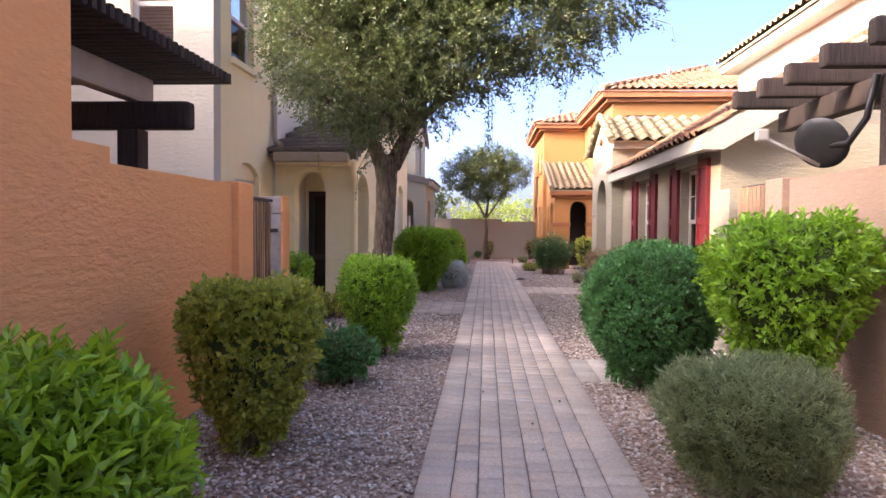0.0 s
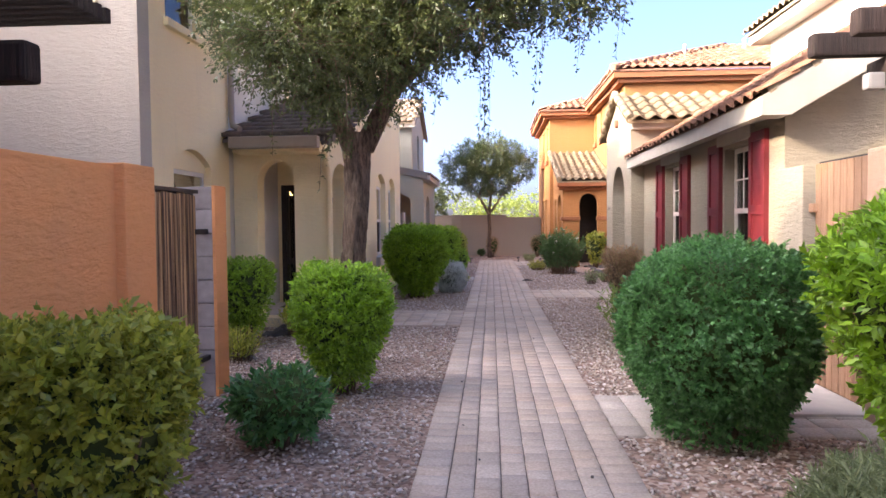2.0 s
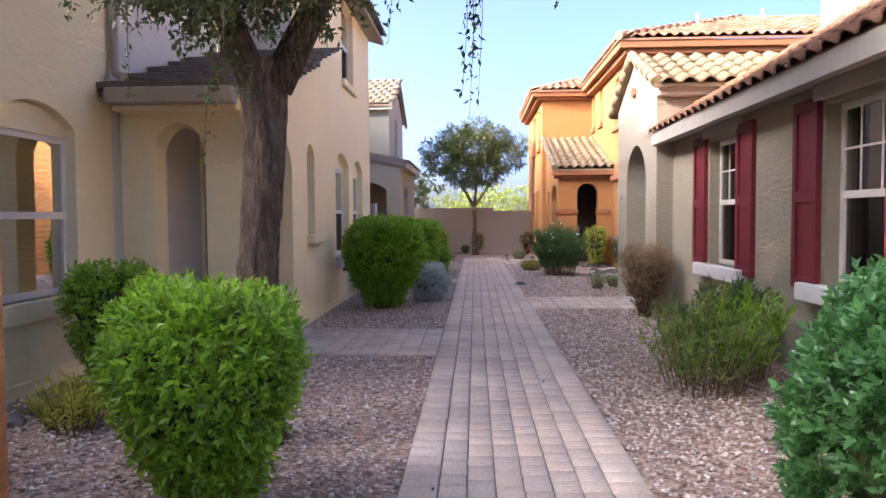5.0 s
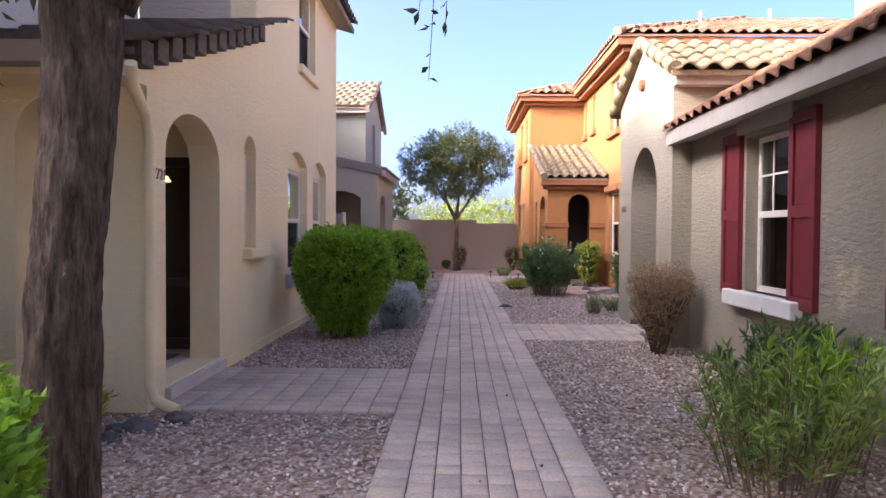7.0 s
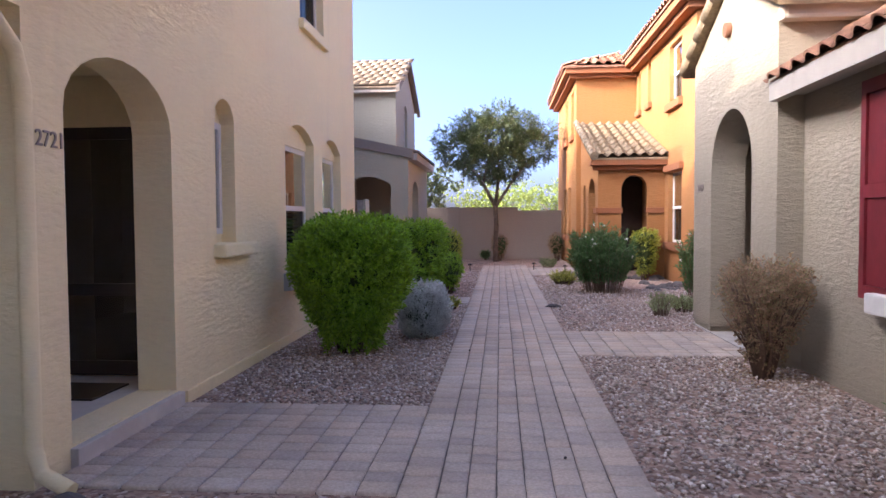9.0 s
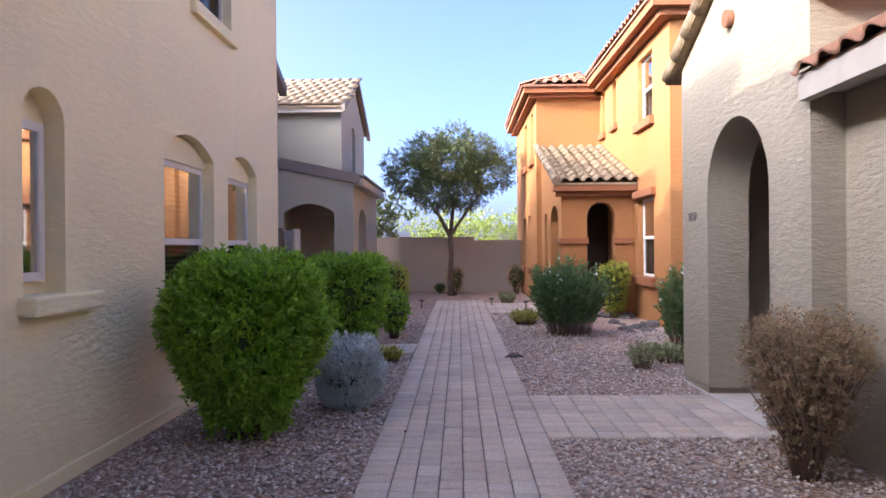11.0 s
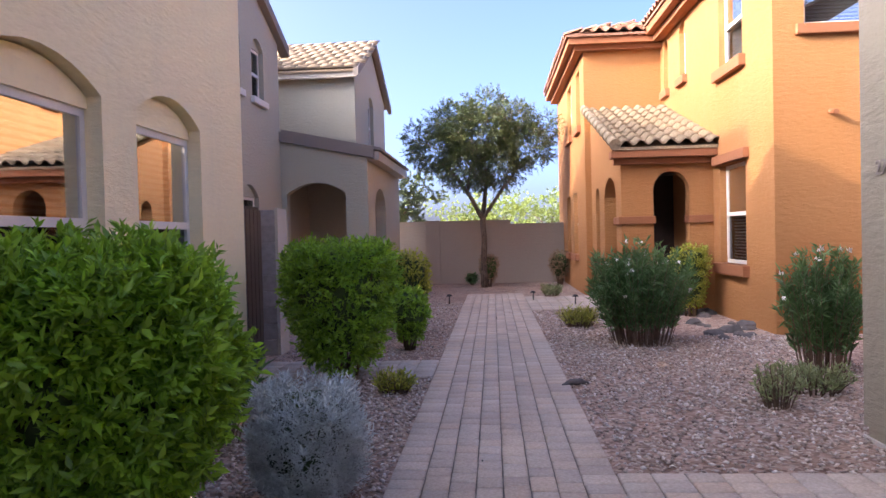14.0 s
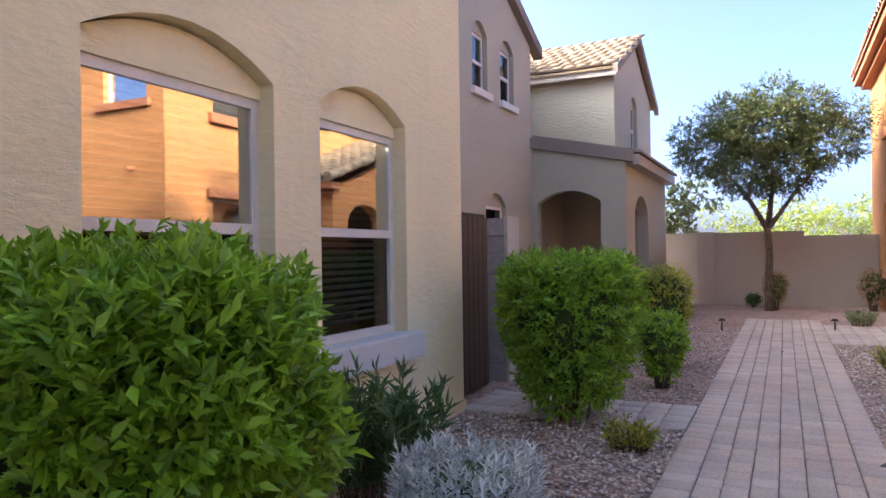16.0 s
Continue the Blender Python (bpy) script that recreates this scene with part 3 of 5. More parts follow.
WALL_OF = {}


def text_at(parent, body, loc, rot, size, mat):
    cu = bpy.data.curves.new("numerals", "FONT")
    cu.body, cu.size, cu.extrude, cu.align_x, cu.align_y = body, size, 0.004, "CENTER", "CENTER"
    tmp = bpy.data.objects.new("numerals", cu)
    scene.collection.objects.link(tmp)
    me = bpy.data.meshes.new_from_object(tmp.evaluated_get(bpy.context.evaluated_depsgraph_get()))
    bpy.data.objects.remove(tmp)
    me.materials.clear()
    me.materials.append(mat)
    ob = new("house_number", me)
    ob.parent = parent
    ob.matrix_basis = pose(*loc, *rot)
    return ob


# ---- ground, path and walks ----
bm = bmesh.new()
bmesh.ops.create_grid(bm, x_segments=8, y_segments=8, size=400)
bmesh.ops.translate(bm, verts=bm.verts, vec=(0, 0, 0.003))
solo("ground", bm, GROUND, "pinkish gray gravel ground between the houses", "ground", kind="structure")
WALKS = [(-2.55, -0.66, 13.2, 14.9), (0.66, 2.42, 16.9, 18.45), (0.66, 2.55, 8.02, 9.14), (-2.6, -0.66, 21.25, 22.2), (0.66, 3.0, 27.2, 30.0)]

# ---- near left terracotta house and garden wall ----
house = thing("house", "terracotta stucco house wall rising beside the garden wall", "house")
part("wall", cbox(-20, -2.6, -8, 5.05, 0, 5.2), WALLORANGE, house)
# Roof out of view, its eave height set to shade the right wall.
part("roof", prism(bmesh.new(), [(-2.3, 5.3, 5.2), (-2.3, 5.3, 5.6), (-9, 5.3, 7.35), (-20, 5.3, 7.35), (-20, 5.3, 5.2)], (0, -13.5, 0)), TILE_CLAY, house)
# Two added blocks, never in view, that keep sun off the path.
part("rear_wing", cbox(-22, -10, -8, 8, 0, 7.2), WALLORANGE, house)
part("rear_wing", cbox(-22, -10, 8, 10.6, 0, 5.9), WALLORANGE, house)
wl = thing("wall_left", "terracotta stucco garden wall with a pilaster", "wall", kind="structure")
part("wall_face", slab("x", -2.6, -0.2, [(5.05, 0), (7.5, 0), (7.5, 1.89), (5.45, 1.89), (5.45, 1.99), (5.05, 1.99)]), WALLORANGE, wl)
part("pilaster", cbox(-2.84, -2.53, 7.5, 7.9, 0, 1.91, bevel=0.012), WALLORANGE, wl)
gate = thing("garden_gate", "weathered brown wooden plank gate in a dark metal frame", "gate")
nb = 9
for i in range(nb):
    y0 = 7.95 + 0.92 * i / nb
    part("board", cbox(-2.69, -2.665 + 0.004 * (i % 2), y0 + 0.004, y0 + 0.92 / nb - 0.004, 0.06, 1.765 - 0.006 * (i % 3), bevel=0.003), GATEWOOD, gate)
part("gate_frame", slab("x", -2.70, -0.03, rect(7.93, 8.90, 0.03, 1.79), [rect(7.96, 8.87, 0.06, 1.76)]), DARKMETAL, gate)
part("top_rail", cbox(-2.72, -2.655, 7.93, 8.9, 1.77, 1.80), DARKMETAL, gate)
for z in (0.35, 1.45):
    part("hinge", cbox(-2.70, -2.655, 8.84, 9.1, z - 0.022, z + 0.022, bevel=0.006), DARKMETAL, gate)
pier = thing("gate_pier", "gray concrete block gate pier with a terracotta stucco face", "pier")
for i in range(9):
    part("block", cbox(-3.0, -2.62, 9.09, 9.33, 0.205 * i + 0.004, 0.205 * i + 0.2, bevel=0.006), CMU, pier)
part("stucco_face", cbox(-2.62, -2.59, 9.09, 9.345, 0, 1.85, bevel=0.006), WALLORANGE, pier)
part("core", cbox(-2.98, -2.64, 9.11, 9.31, 0, 1.84), CMU, pier)
wl2 = solo("wall_return", cbox(-4.25, -3.0, 9.12, 9.3, 0, 1.84), CMU, "gray block wall running back from the gate pier", "wall", kind="structure")

# ---- left pergola ----
perg = thing("pergola", "dark brown wooden pergola with a slatted roof behind the wall", "pergola")
part("beam", cbox(-6.0, -2.72, 6.85, 7.0, 2.3, 2.53, bevel=0.03), DARKWOOD, perg)
part("post", cbox(-3.32, -3.14, 6.84, 7.02, 0, 2.3, bevel=0.01), DARKWOOD, perg)
part("rafter", cbox(-3.34, -3.2, 3.5, 7.25, 2.55, 2.78, bevel=0.03), GRAYBEAM, perg)
part("rafter", cbox(-4.3, -4.16, 3.5, 7.25, 2.55, 2.78, bevel=0.03), GRAYBEAM, perg)
sm = None
for i in range(40):
    y = 3.6 + 0.1 * i
    if sm is None:
        sm = part("roof_slat", cbox(-5.4, -2.62, y, y + 0.05, 2.80, 2.89), DARKWOOD, perg).data
    else:
        ob = new("roof_slat", sm); ob.parent = perg; ob.location = (0, 0.1 * i, 0)

# ---- beige house with a corner porch ----
house = thing("house", "beige stucco two storey house with an arched corner porch", "house")
WALL_OF[house.name] = BEIGE
XA, XB, YA, YP, YU, YE = -3.95, -2.57, 10.45, 13.15, 16.0, 21.3
# Cream is darkened here to offset the bright sky this end faces.
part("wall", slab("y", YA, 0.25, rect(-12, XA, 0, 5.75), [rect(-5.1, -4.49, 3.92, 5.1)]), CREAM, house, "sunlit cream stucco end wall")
WALL_OF[house.name] = CREAM
window(house, "y", YA, 1, -5.1, -4.49, 3.92, 5.1, sill=(0.06, 0.12, 0.12), sillmat=BEIGE, blinds=1.0, screen=False, glass=GLASS)
WALL_OF[house.name] = BEIGE
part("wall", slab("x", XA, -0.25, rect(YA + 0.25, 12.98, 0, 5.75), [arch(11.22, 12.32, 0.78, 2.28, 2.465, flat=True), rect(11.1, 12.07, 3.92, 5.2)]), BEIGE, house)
# Same house wall as the beige; sky light is put into this paler colour.
part("wall", slab("x", XA - 0.01, -0.24, rect(12.98, YU, 0, 5.75)), PALE, house, "stucco wall above the porch roof, sky light in its pale gray")
window(house, "x", XA, -1, 11.22, 12.32, 0.78, 2.45, zs=2.2, arched=True, glass=GLASS, sill=(0.05, 0.18, 0.05), sillmat=BEIGE, blinds=1.0, screen=False)
window(house, "x", XA, -1, 11.1, 12.07, 3.92, 5.2, glass=GLASS, sill=(0.06, 0.1, 0.05), sillmat=BEIGE)
part("plinth", cbox(XA - 0.1, XA + 0.02, YA, YP, 0, 0.12), BEIGE, house)
part("wall", slab("y", YP, 0.3, rect(XA, XB - 0.3, 0.0, 2.62), [arch(-3.6, -3.05, 0.14, 2.12, 2.45)]), BEIGE, house)
part("wall", slab("x", XB, -0.3, [(YP, 0), (YE, 0), (YE, 5.35), (YU, 5.35), (YU, 3.78), (YP, 2.72)],
     [arch(13.48, 14.76, 0.14, 2.06, 2.46), arch(15.56, 16.0, 1.22, 2.3, 2.5), arch(17.52, 18.74, 0.82, 2.40, 2.585, flat=True), arch(19.18, 20.28, 0.82, 2.40, 2.585, flat=True), rect(18.2, 19.35, 3.9, 5.3)]), BEIGE, house)
# Grayer than the beige walls: sky light on this side is painted in.
part("wall", cbox(XA, XB - 0.3, YU, YU + 0.25, 2.7, 5.2), CREAM, house, "stucco upper wall over the porch roof, sky light in its cream tone")
part("wall", cbox(-12, XB - 0.3, YE - 0.25, YE, 0, 5.3), BEIGE, house)
part("roof", prism(bmesh.new(), [(XB + 0.3, YU - 0.3, 5.3), (XB + 0.3, YE + 0.3, 5.3), (-8, YE + 0.3, 6.94), (-8, YU - 0.3, 6.94)], (0, 0, 0.1)), TILE_TAN, house)
tiles(house, (XB + 0.36, YU - 0.3, 5.4), (0, 1, 0), (-1, 0, 0.3), 23, 3, TILE_TAN, 0.255, 0.38)
part("wall", slab("y", YE, -0.2, [(-8, 5.3), (XB - 0.3, 5.3), (-8, 6.9)]), BEIGE, house)
part("roof", prism(bmesh.new(), [(XA + 0.25, YA - 0.3, 5.75), (XA + 0.25, YU, 5.75), (-12, YU, 6.5), (-12, YA - 0.3, 6.5)], (0, 0, 0.12)), TILE_TAN, house)
# niche window, arched windows and the upper window
part("niche_back", cbox(XB - 0.28, XB - 0.14, 15.52, 16.04, 1.18, 2.54), BEIGE, house)
window(house, "x", XB, -1, 15.62, 15.94, 1.3, 2.3, recess=0.1, rail=False, screen=False, back=0.13, glass=GLASS)
part("sill", cbox(XB - 0.02, XB + 0.11, 15.5, 16.3, 1.1, 1.22, bevel=0.02), BEIGE, house)
for a, b in ((17.52, 18.74), (19.18, 20.28)):
    window(house, "x", XB, -1, a, b, 0.82, 2.57, zs=2.32, arched=True, recess=0.12, glass=GLASS, sill=(0.09, 0.2, 0.12), sillmat=SILLWHITE, blinds=1.0)
window(house, "x", XB, -1, 18.2, 19.35, 3.9, 5.3, glass=GLASS, recess=0.1, sill=(0.07, 0.13, 0.06), sillmat=BEIGE)
part("plinth", cbox(XB - 0.03, XB + 0.025, 14.9, YE, 0, 0.1), BEIGE, house)
part("porch_floor", cbox(XA, XB - 0.003, YP, 15.3, -0.02, 0.13), CONCRETE, house)
part("porch_step", cbox(XB - 0.003, XB + 0.05, 13.46, 14.8, -0.02, 0.126, bevel=0.006), CONCRETE, house)
part("porch_ceiling", cbox(XA, XB - 0.3, YP + 0.3, 15.3, 2.62, 2.68), BEIGE, house)
part("porch_back_wall", slab("y", 15.25, 0.12, rect(XA, XB - 0.3, 0.13, 2.62), [rect(-3.9, -2.9, 0.13, 2.2)]), BEIGE, house)
door = part("door", slab("y", 15.28, 0.05, rect(-3.9, -2.9, 0.13, 2.2), [rect(-3.8, -3.0, 0.9, 2.1), rect(-3.8, -3.0, 0.25, 0.8)]), DOORDARK, house, "dark metal screen door")
for z0, z1 in ((0.9, 2.1), (0.25, 0.8)):
    g = part("pane", cbox(-3.8, -3.0, 15.30, 15.306, z0, z1), SCREEN, door)
    g.visible_shadow = False
part("handle", cbox(-3.83, -3.81, 15.22, 15.28, 1.05, 1.2, bevel=0.006), DARKMETAL, door)
# Hallway surfaces take the same near-black, its dimness painted in.
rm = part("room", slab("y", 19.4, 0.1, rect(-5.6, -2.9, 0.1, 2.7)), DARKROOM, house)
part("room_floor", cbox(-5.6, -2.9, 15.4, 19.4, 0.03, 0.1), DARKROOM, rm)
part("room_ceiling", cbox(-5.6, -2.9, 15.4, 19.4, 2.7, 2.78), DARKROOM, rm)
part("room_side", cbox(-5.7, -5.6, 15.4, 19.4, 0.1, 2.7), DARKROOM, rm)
lamp = thing("pendant_lamp", "lit brass pendant lamp with a glass shade in the hallway", "lamp")
b = bmesh.new()
bmesh.ops.create_cone(b, cap_ends=True, segments=16, radius1=0.11, radius2=0.05, depth=0.09, matrix=Matrix.Translation((-4.7, 18.4, 2.2)))
part("shade", b, glow("warm_lamp_glass", (1.0, 0.68, 0.32), 0.9), lamp)
part("rod", tube(bmesh.new(), [(-4.7, 18.4, 2.26), (-4.7, 18.4, 2.7)], 0.012, 6), DARKMETAL, lamp)
solo("door_mat", cbox(-3.7, -3.05, 14.45, 14.95, 0.131, 0.145, bevel=0.004), DOORDARK, "dark woven door mat on the porch", "mat")
nums = text_at(house, "2721", (XB + 0.012, 13.345, 1.86), (90, 0, 90), 0.125, GRAYBEAM)
# porch roof, gutter and downspouts
dy, dz = YU - 12.75, 3.78 - 2.68
part("roof", prism(bmesh.new(), [(XA, 12.75, 2.66), (XB + 0.06, 12.75, 2.66), (XB + 0.06, YU, 3.78), (XA, YU, 3.78)], (0, 0, 0.05)), TILE_BROWN, house)
tiles(house, (XA, 12.72, 2.72), (1, 0, 0), (0, dy, dz), 6, 12, TILE_BROWN, 0.28, 0.29, flat=True, single=True)
part("gutter", cbox(-3.8, XB + 0.02, 12.55, 12.72, 2.56, 2.72, bevel=0.02), GUTTER, house)
part("fascia", cbox(-3.8, XB, 12.72, YP, 2.52, 2.64), BEIGE, house)
for i in range(12):
    q = (i + 0.3) / 12
    part("verge_tile", cbox(XB + 0.0, XB + 0.11, 12.75 + dy * q, 12.75 + dy * q + 0.2, 2.66 + dz * q - 0.07, 2.66 + dz * q + 0.12, bevel=0.008), TILE_BROWN, house)
part("downspout", tube(bmesh.new(), [(-2.46, 12.66, 2.58), (-2.5, 12.78, 2.45), (-2.52, 13.02, 2.28), (-2.52, 13.08, 2.1), (-2.52, 13.08, 0.25), (-2.48, 13.08, 0.12), (-2.3, 13.05, 0.05)], 0.045, 8), BEIGE, house, "beige painted downspout")
part("downspout", tube(bmesh.new(), [(XA + 0.06, 12.96, 5.75), (XA + 0.06, 12.96, 3.02), (XA + 0.09, 12.93, 2.92), (XA + 0.22, 12.84, 2.86)], 0.045, 8), GUTTER, house)
part("hose_bib", cbox(XB, XB + 0.07, 18.04, 18.14, 0.53, 0.65, bevel=0.012), GRAYBEAM, house)

# ---- lavender gray house further on ----
house = thing("house", "lavender gray stucco house with an arched side porch", "house")
WALL_OF[house.name] = GRAY
part("wall", slab("x", -4.7, -0.25, [(21.4, 0), (29.5, 0), (29.5, 5.75), (26.2, 7.2), (21.4, 7.2)], [arch(26.47, 27.15, 4.28, 5.3, 5.5, flat=True), arch(27.78, 28.5, 4.28, 5.3, 5.5, flat=True), arch(26.98, 28.0, 0.9, 2.28, 2.52, flat=True)]), GRAY, house)
for a, b_ in ((26.47, 27.15), (27.78, 28.5)):
    window(house, "x", -4.7, -1, a, b_, 4.28, 5.5, zs=5.3, arched=True, sill=(0.08, 0.13, 0.08), sillmat=SILLWHITE)
window(house, "x", -4.7, -1, 26.98, 28.0, 0.9, 2.52, zs=2.28, arched=True)
part("verge", prism(bmesh.new(), [(-4.55, 26.2, 7.2), (-4.55, 29.9, 5.57), (-4.55, 29.9, 5.8), (-4.55, 26.2, 7.43)], (-0.2, 0, 0)), GRAYTRIM, house)
part("wall", slab("y", 29.5, 0.25, [(-4.7, 0), (-2.75, 0), (-2.75, 3.2), (-4.7, 3.62)], [arch(-4.58, -3.25, 0.05, 2.44, 2.68, flat=True)]), GRAY, house)
part("wall", slab("x", -2.75, -0.25, rect(29.75, 34.6, 0, 3.2), [arch(30.4, 32.0, 0.05, 2.1, 2.62)]), GRAY, house)
part("coping", prism(bmesh.new(), [(-4.75, 29.42, 3.62), (-2.6, 29.42, 3.18), (-2.6, 29.42, 3.38), (-4.75, 29.42, 3.84)], (0, 0.3, 0)), GRAYTRIM, house)
part("eave_board", cbox(-2.76, -2.5, 29.6, 34.6, 3.14, 3.34), FASCIA, house)
part("roof", prism(bmesh.new(), [(-2.45, 29.6, 3.36), (-2.45, 34.7, 3.36), (-4.7, 34.7, 3.84), (-4.7, 29.6, 3.84)], (0, 0, 0.06)), GRAYTRIM, house)
part("porch_inner_wall", cbox(-4.75, -3.0, 32.0, 32.1, 0, 3.2), TAN, house)
part("porch_inner_wall", cbox(-4.85, -4.75, 29.75, 32.0, 0, 3.2), TAN, house)
part("roof", prism(bmesh.new(), [(-4.95, 21.4, 5.2), (-4.95, 29.8, 5.6), (-4.95, 26.2, 7.25), (-4.95, 21.4, 7.25)], (-8, 0, 0)), TILE_TAN, house)
part("porch_floor", cbox(-4.7, -2.7, 29.5, 34.6, -0.02, 0.05), CONCRETE, house)
part("upper_wall", slab("x", -3.4, -0.25, [(31.6, 3.3), (36.4, 3.3), (36.4, 5.65), (34.0, 6.85), (31.6, 5.65)], [arch(33.5, 34.3, 3.9, 5.2, 5.4, flat=True)]), GRAY, house)
part("upper_wall", cbox(-12, -3.65, 31.6, 31.85, 3.3, 5.65), GRAY, house)
# Added block hidden behind the house, shading the upper wall from the sun.
part("rear_wing", cbox(-12, -7, 25, 31.4, 0, 6.9), GRAY, house)
window(house, "x", -3.4, -1, 33.5, 34.3, 3.9, 5.4, zs=5.2, arched=True)
part("fascia", cbox(-12, -3.3, 31.35, 31.45, 5.42, 5.62), FASCIA, house)
part("roof", prism(bmesh.new(), [(-12, 31.3, 5.55), (-3.25, 31.3, 5.55), (-3.25, 34.0, 6.9), (-12, 34.0, 6.9)], (0, 0, 0.06)), TILE_TAN, house)
part("roof", prism(bmesh.new(), [(-12, 36.7, 5.55), (-3.25, 36.7, 5.55), (-3.25, 34.0, 6.9), (-12, 34.0, 6.9)], (0, 0, 0.06)), TILE_TAN, house)
tiles(house, (-7.6, 31.3, 5.62), (1, 0, 0), (0, 2.7, 1.35), 14, 8, TILE_TAN, 0.31, 0.375, flat=True)
part("verge", prism(bmesh.new(), [(-3.22, 31.2, 5.42), (-3.22, 34.0, 6.84), (-3.22, 36.8, 5.42), (-3.22, 36.8, 5.62), (-3.22, 34.0, 7.04), (-3.22, 31.2, 5.62)], (-0.12, 0, 0)), GRAYTRIM, house)
gate = thing("garden_gate", "dark brown plank gate standing ajar beside the beige house", "gate")
for i in range(7):
    part("board", cbox(-2.76, -2.73, 21.42 + 0.125 * i, 21.535 + 0.125 * i, 0.06, 1.78, bevel=0.003), DOORDARK, gate)
part("gate_frame", slab("x", -2.77, -0.03, rect(21.38, 22.32, 0.03, 1.82), [rect(21.42, 22.28, 0.07, 1.78)]), DARKMETAL, gate)
pier = thing("gate_pier", "gray block gate pier with a pale stucco edge", "pier")
for i in range(9):
    part("block", cbox(-3.15, -2.70, 22.7, 23.05, 0.2 * i + 0.004, 0.2 * i + 0.196, bevel=0.006), CMU, pier)
part("stucco_face", cbox(-2.70, -2.66, 22.7, 23.07, 0, 1.82, bevel=0.006), CREAM, pier)
part("core", cbox(-3.12, -2.72, 22.72, 23.03, 0, 1.8), CMU, pier)
solo("wall_return", cbox(-4.7, -3.15, 22.75, 22.95, 0, 1.8), GRAY, "gray stucco wall behind the gate pier", "wall", kind="structure")

# ---- right side: garden wall, gate, pergola ----
wr = thing("wall_right", "pinkish tan stucco garden wall with a pilaster", "wall", kind="structure")
part("wall_face", cbox(2.62, 2.82, -6, 8.1, 0, 1.99), PINKTAN, wr)
part("pilaster", cbox(2.55, 2.86, 8.1, 8.5, 0, 2.01, bevel=0.012), PINKTAN, wr)
gate = thing("garden_gate", "tan wooden plank gate beside a stucco pier", "gate")
for i in range(9):
    part("board", cbox(2.64, 2.67 - 0.004 * (i % 2), 8.54 + 0.108 * i, 8.54 + 0.108 * i + 0.1, 0.06, 1.98, bevel=0.003), TANWOOD, gate)
part("gate_frame", slab("x", 2.68, 0.03, rect(8.52, 9.53, 0.03, 2.0), [rect(8.56, 9.49, 0.07, 1.96)]), DARKMETAL, gate)
for z in (0.4, 1.6):
    part("hinge", cbox(2.6, 2.68, 9.45, 9.55, z - 0.04, z + 0.04, bevel=0.01), TANWOOD, gate)
pier = thing("gate_pier", "beige stucco gate pier against the house", "pier")
part("body", cbox(2.55, 2.95, 9.55, 10.15, 0, 1.98, bevel=0.012), TAN, pier)
solo("doorstep", cbox(1.9, 2.66, 8.5, 9.6, -0.02, 0.05, bevel=0.01), CONCRETE, "pale concrete step at the garden gate", "step")
perg = thing("pergola", "dark brown timber pergola above the tan garden wall", "pergola")
for y in (5.1, 5.75, 6.45, 7.2, 7.9, 8.55, 9.25):
    part("rafter", cbox(2.5, 6.5, y, y + 0.14, 2.86, 3.06, bevel=0.03), DARKWOOD, perg)
part("beam", cbox(3.1, 3.26, 4.5, 9.6, 2.64, 2.86, bevel=0.02), DARKWOOD, perg)
part("post", cbox(3.08, 3.28, 7.25, 7.45, 0, 2.64, bevel=0.01), DARKWOOD, perg)
part("post", cbox(3.08, 3.28, 4.6, 4.8, 0, 2.64, bevel=0.01), DARKWOOD, perg)
dish = thing("satellite_dish", "dark gray satellite dish on a pole with a pale arm", "satellite dish")
ax = Vector((0.75, 0.7, 0.45)).normalized()
b = tube(bmesh.new(), [Vector((2.85, 8.0, 2.32)) + ax * d for d in (-0.025, -0.02, -0.008, 0.015, 0.02)], [0.03, 0.13, 0.20, 0.245, 0.25], 28)
part("reflector", b, DARKMETAL, dish)
part("arm", tube(bmesh.new(), [(2.85, 8.02, 2.12), (2.3, 7.9, 2.36)], 0.018, 8), FASCIA, dish, "pale metal arm")
part("receiver", cbox(2.22, 2.33, 7.86, 7.95, 2.33, 2.44, bevel=0.02), FASCIA, dish)
part("pole", tube(bmesh.new(), [(2.9, 7.98, 2.3), (3.0, 7.8, 2.3), (3.05, 7.6, 2.5), (3.05, 7.45, 2.85)], 0.03, 8), DARKMETAL, dish)

# ---- right beige house: low wing with shutters and an arched entry ----
house = thing("house", "tan stucco house with red shutters and an arched entry", "house")
WALL_OF[house.name] = TAN
XW, XE = 2.66, 2.42
part("wall", slab("x", XW, 0.25, rect(10.2, 16.4, 0, 2.6), [rect(11.08, 11.95, 0.86, 2.36), rect(13.88, 14.8, 0.86, 2.36)]), TAN, house)
for a, b_ in ((11.08, 11.95), (13.88, 14.8)):
    w = window(house, "x", XW, 1, a, b_, 0.86, 2.36, recess=0.12, sill=(0.12, 0.15, 0.28), sillmat=SILLWHITE, muntins=True)
    part("header", cbox(XW - 0.06, XW, a - 0.12, b_ + 0.12, 2.4, 2.56, bevel=0.01), FASCIA, w)
    for s0, s1 in ((a - 0.50, a - 0.06), (b_ + 0.06, b_ + 0.50)):
        sh = part("shutter", slab("x", XW - 0.05, 0.05, rect(s0, s1, 0.80, 2.44), [rect(s0 + 0.07, s1 - 0.07, 0.9, 1.56), rect(s0 + 0.07, s1 - 0.07, 1.66, 2.34)]), RED, house, "dark red wooden shutter")
        for z0, z1 in ((0.9, 1.56), (1.66, 2.34)):
            part("panel", cbox(XW - 0.03, XW - 0.004, s0 + 0.07, s1 - 0.07, z0, z1, bevel=0.008), RED, sh)
SL = 0.58
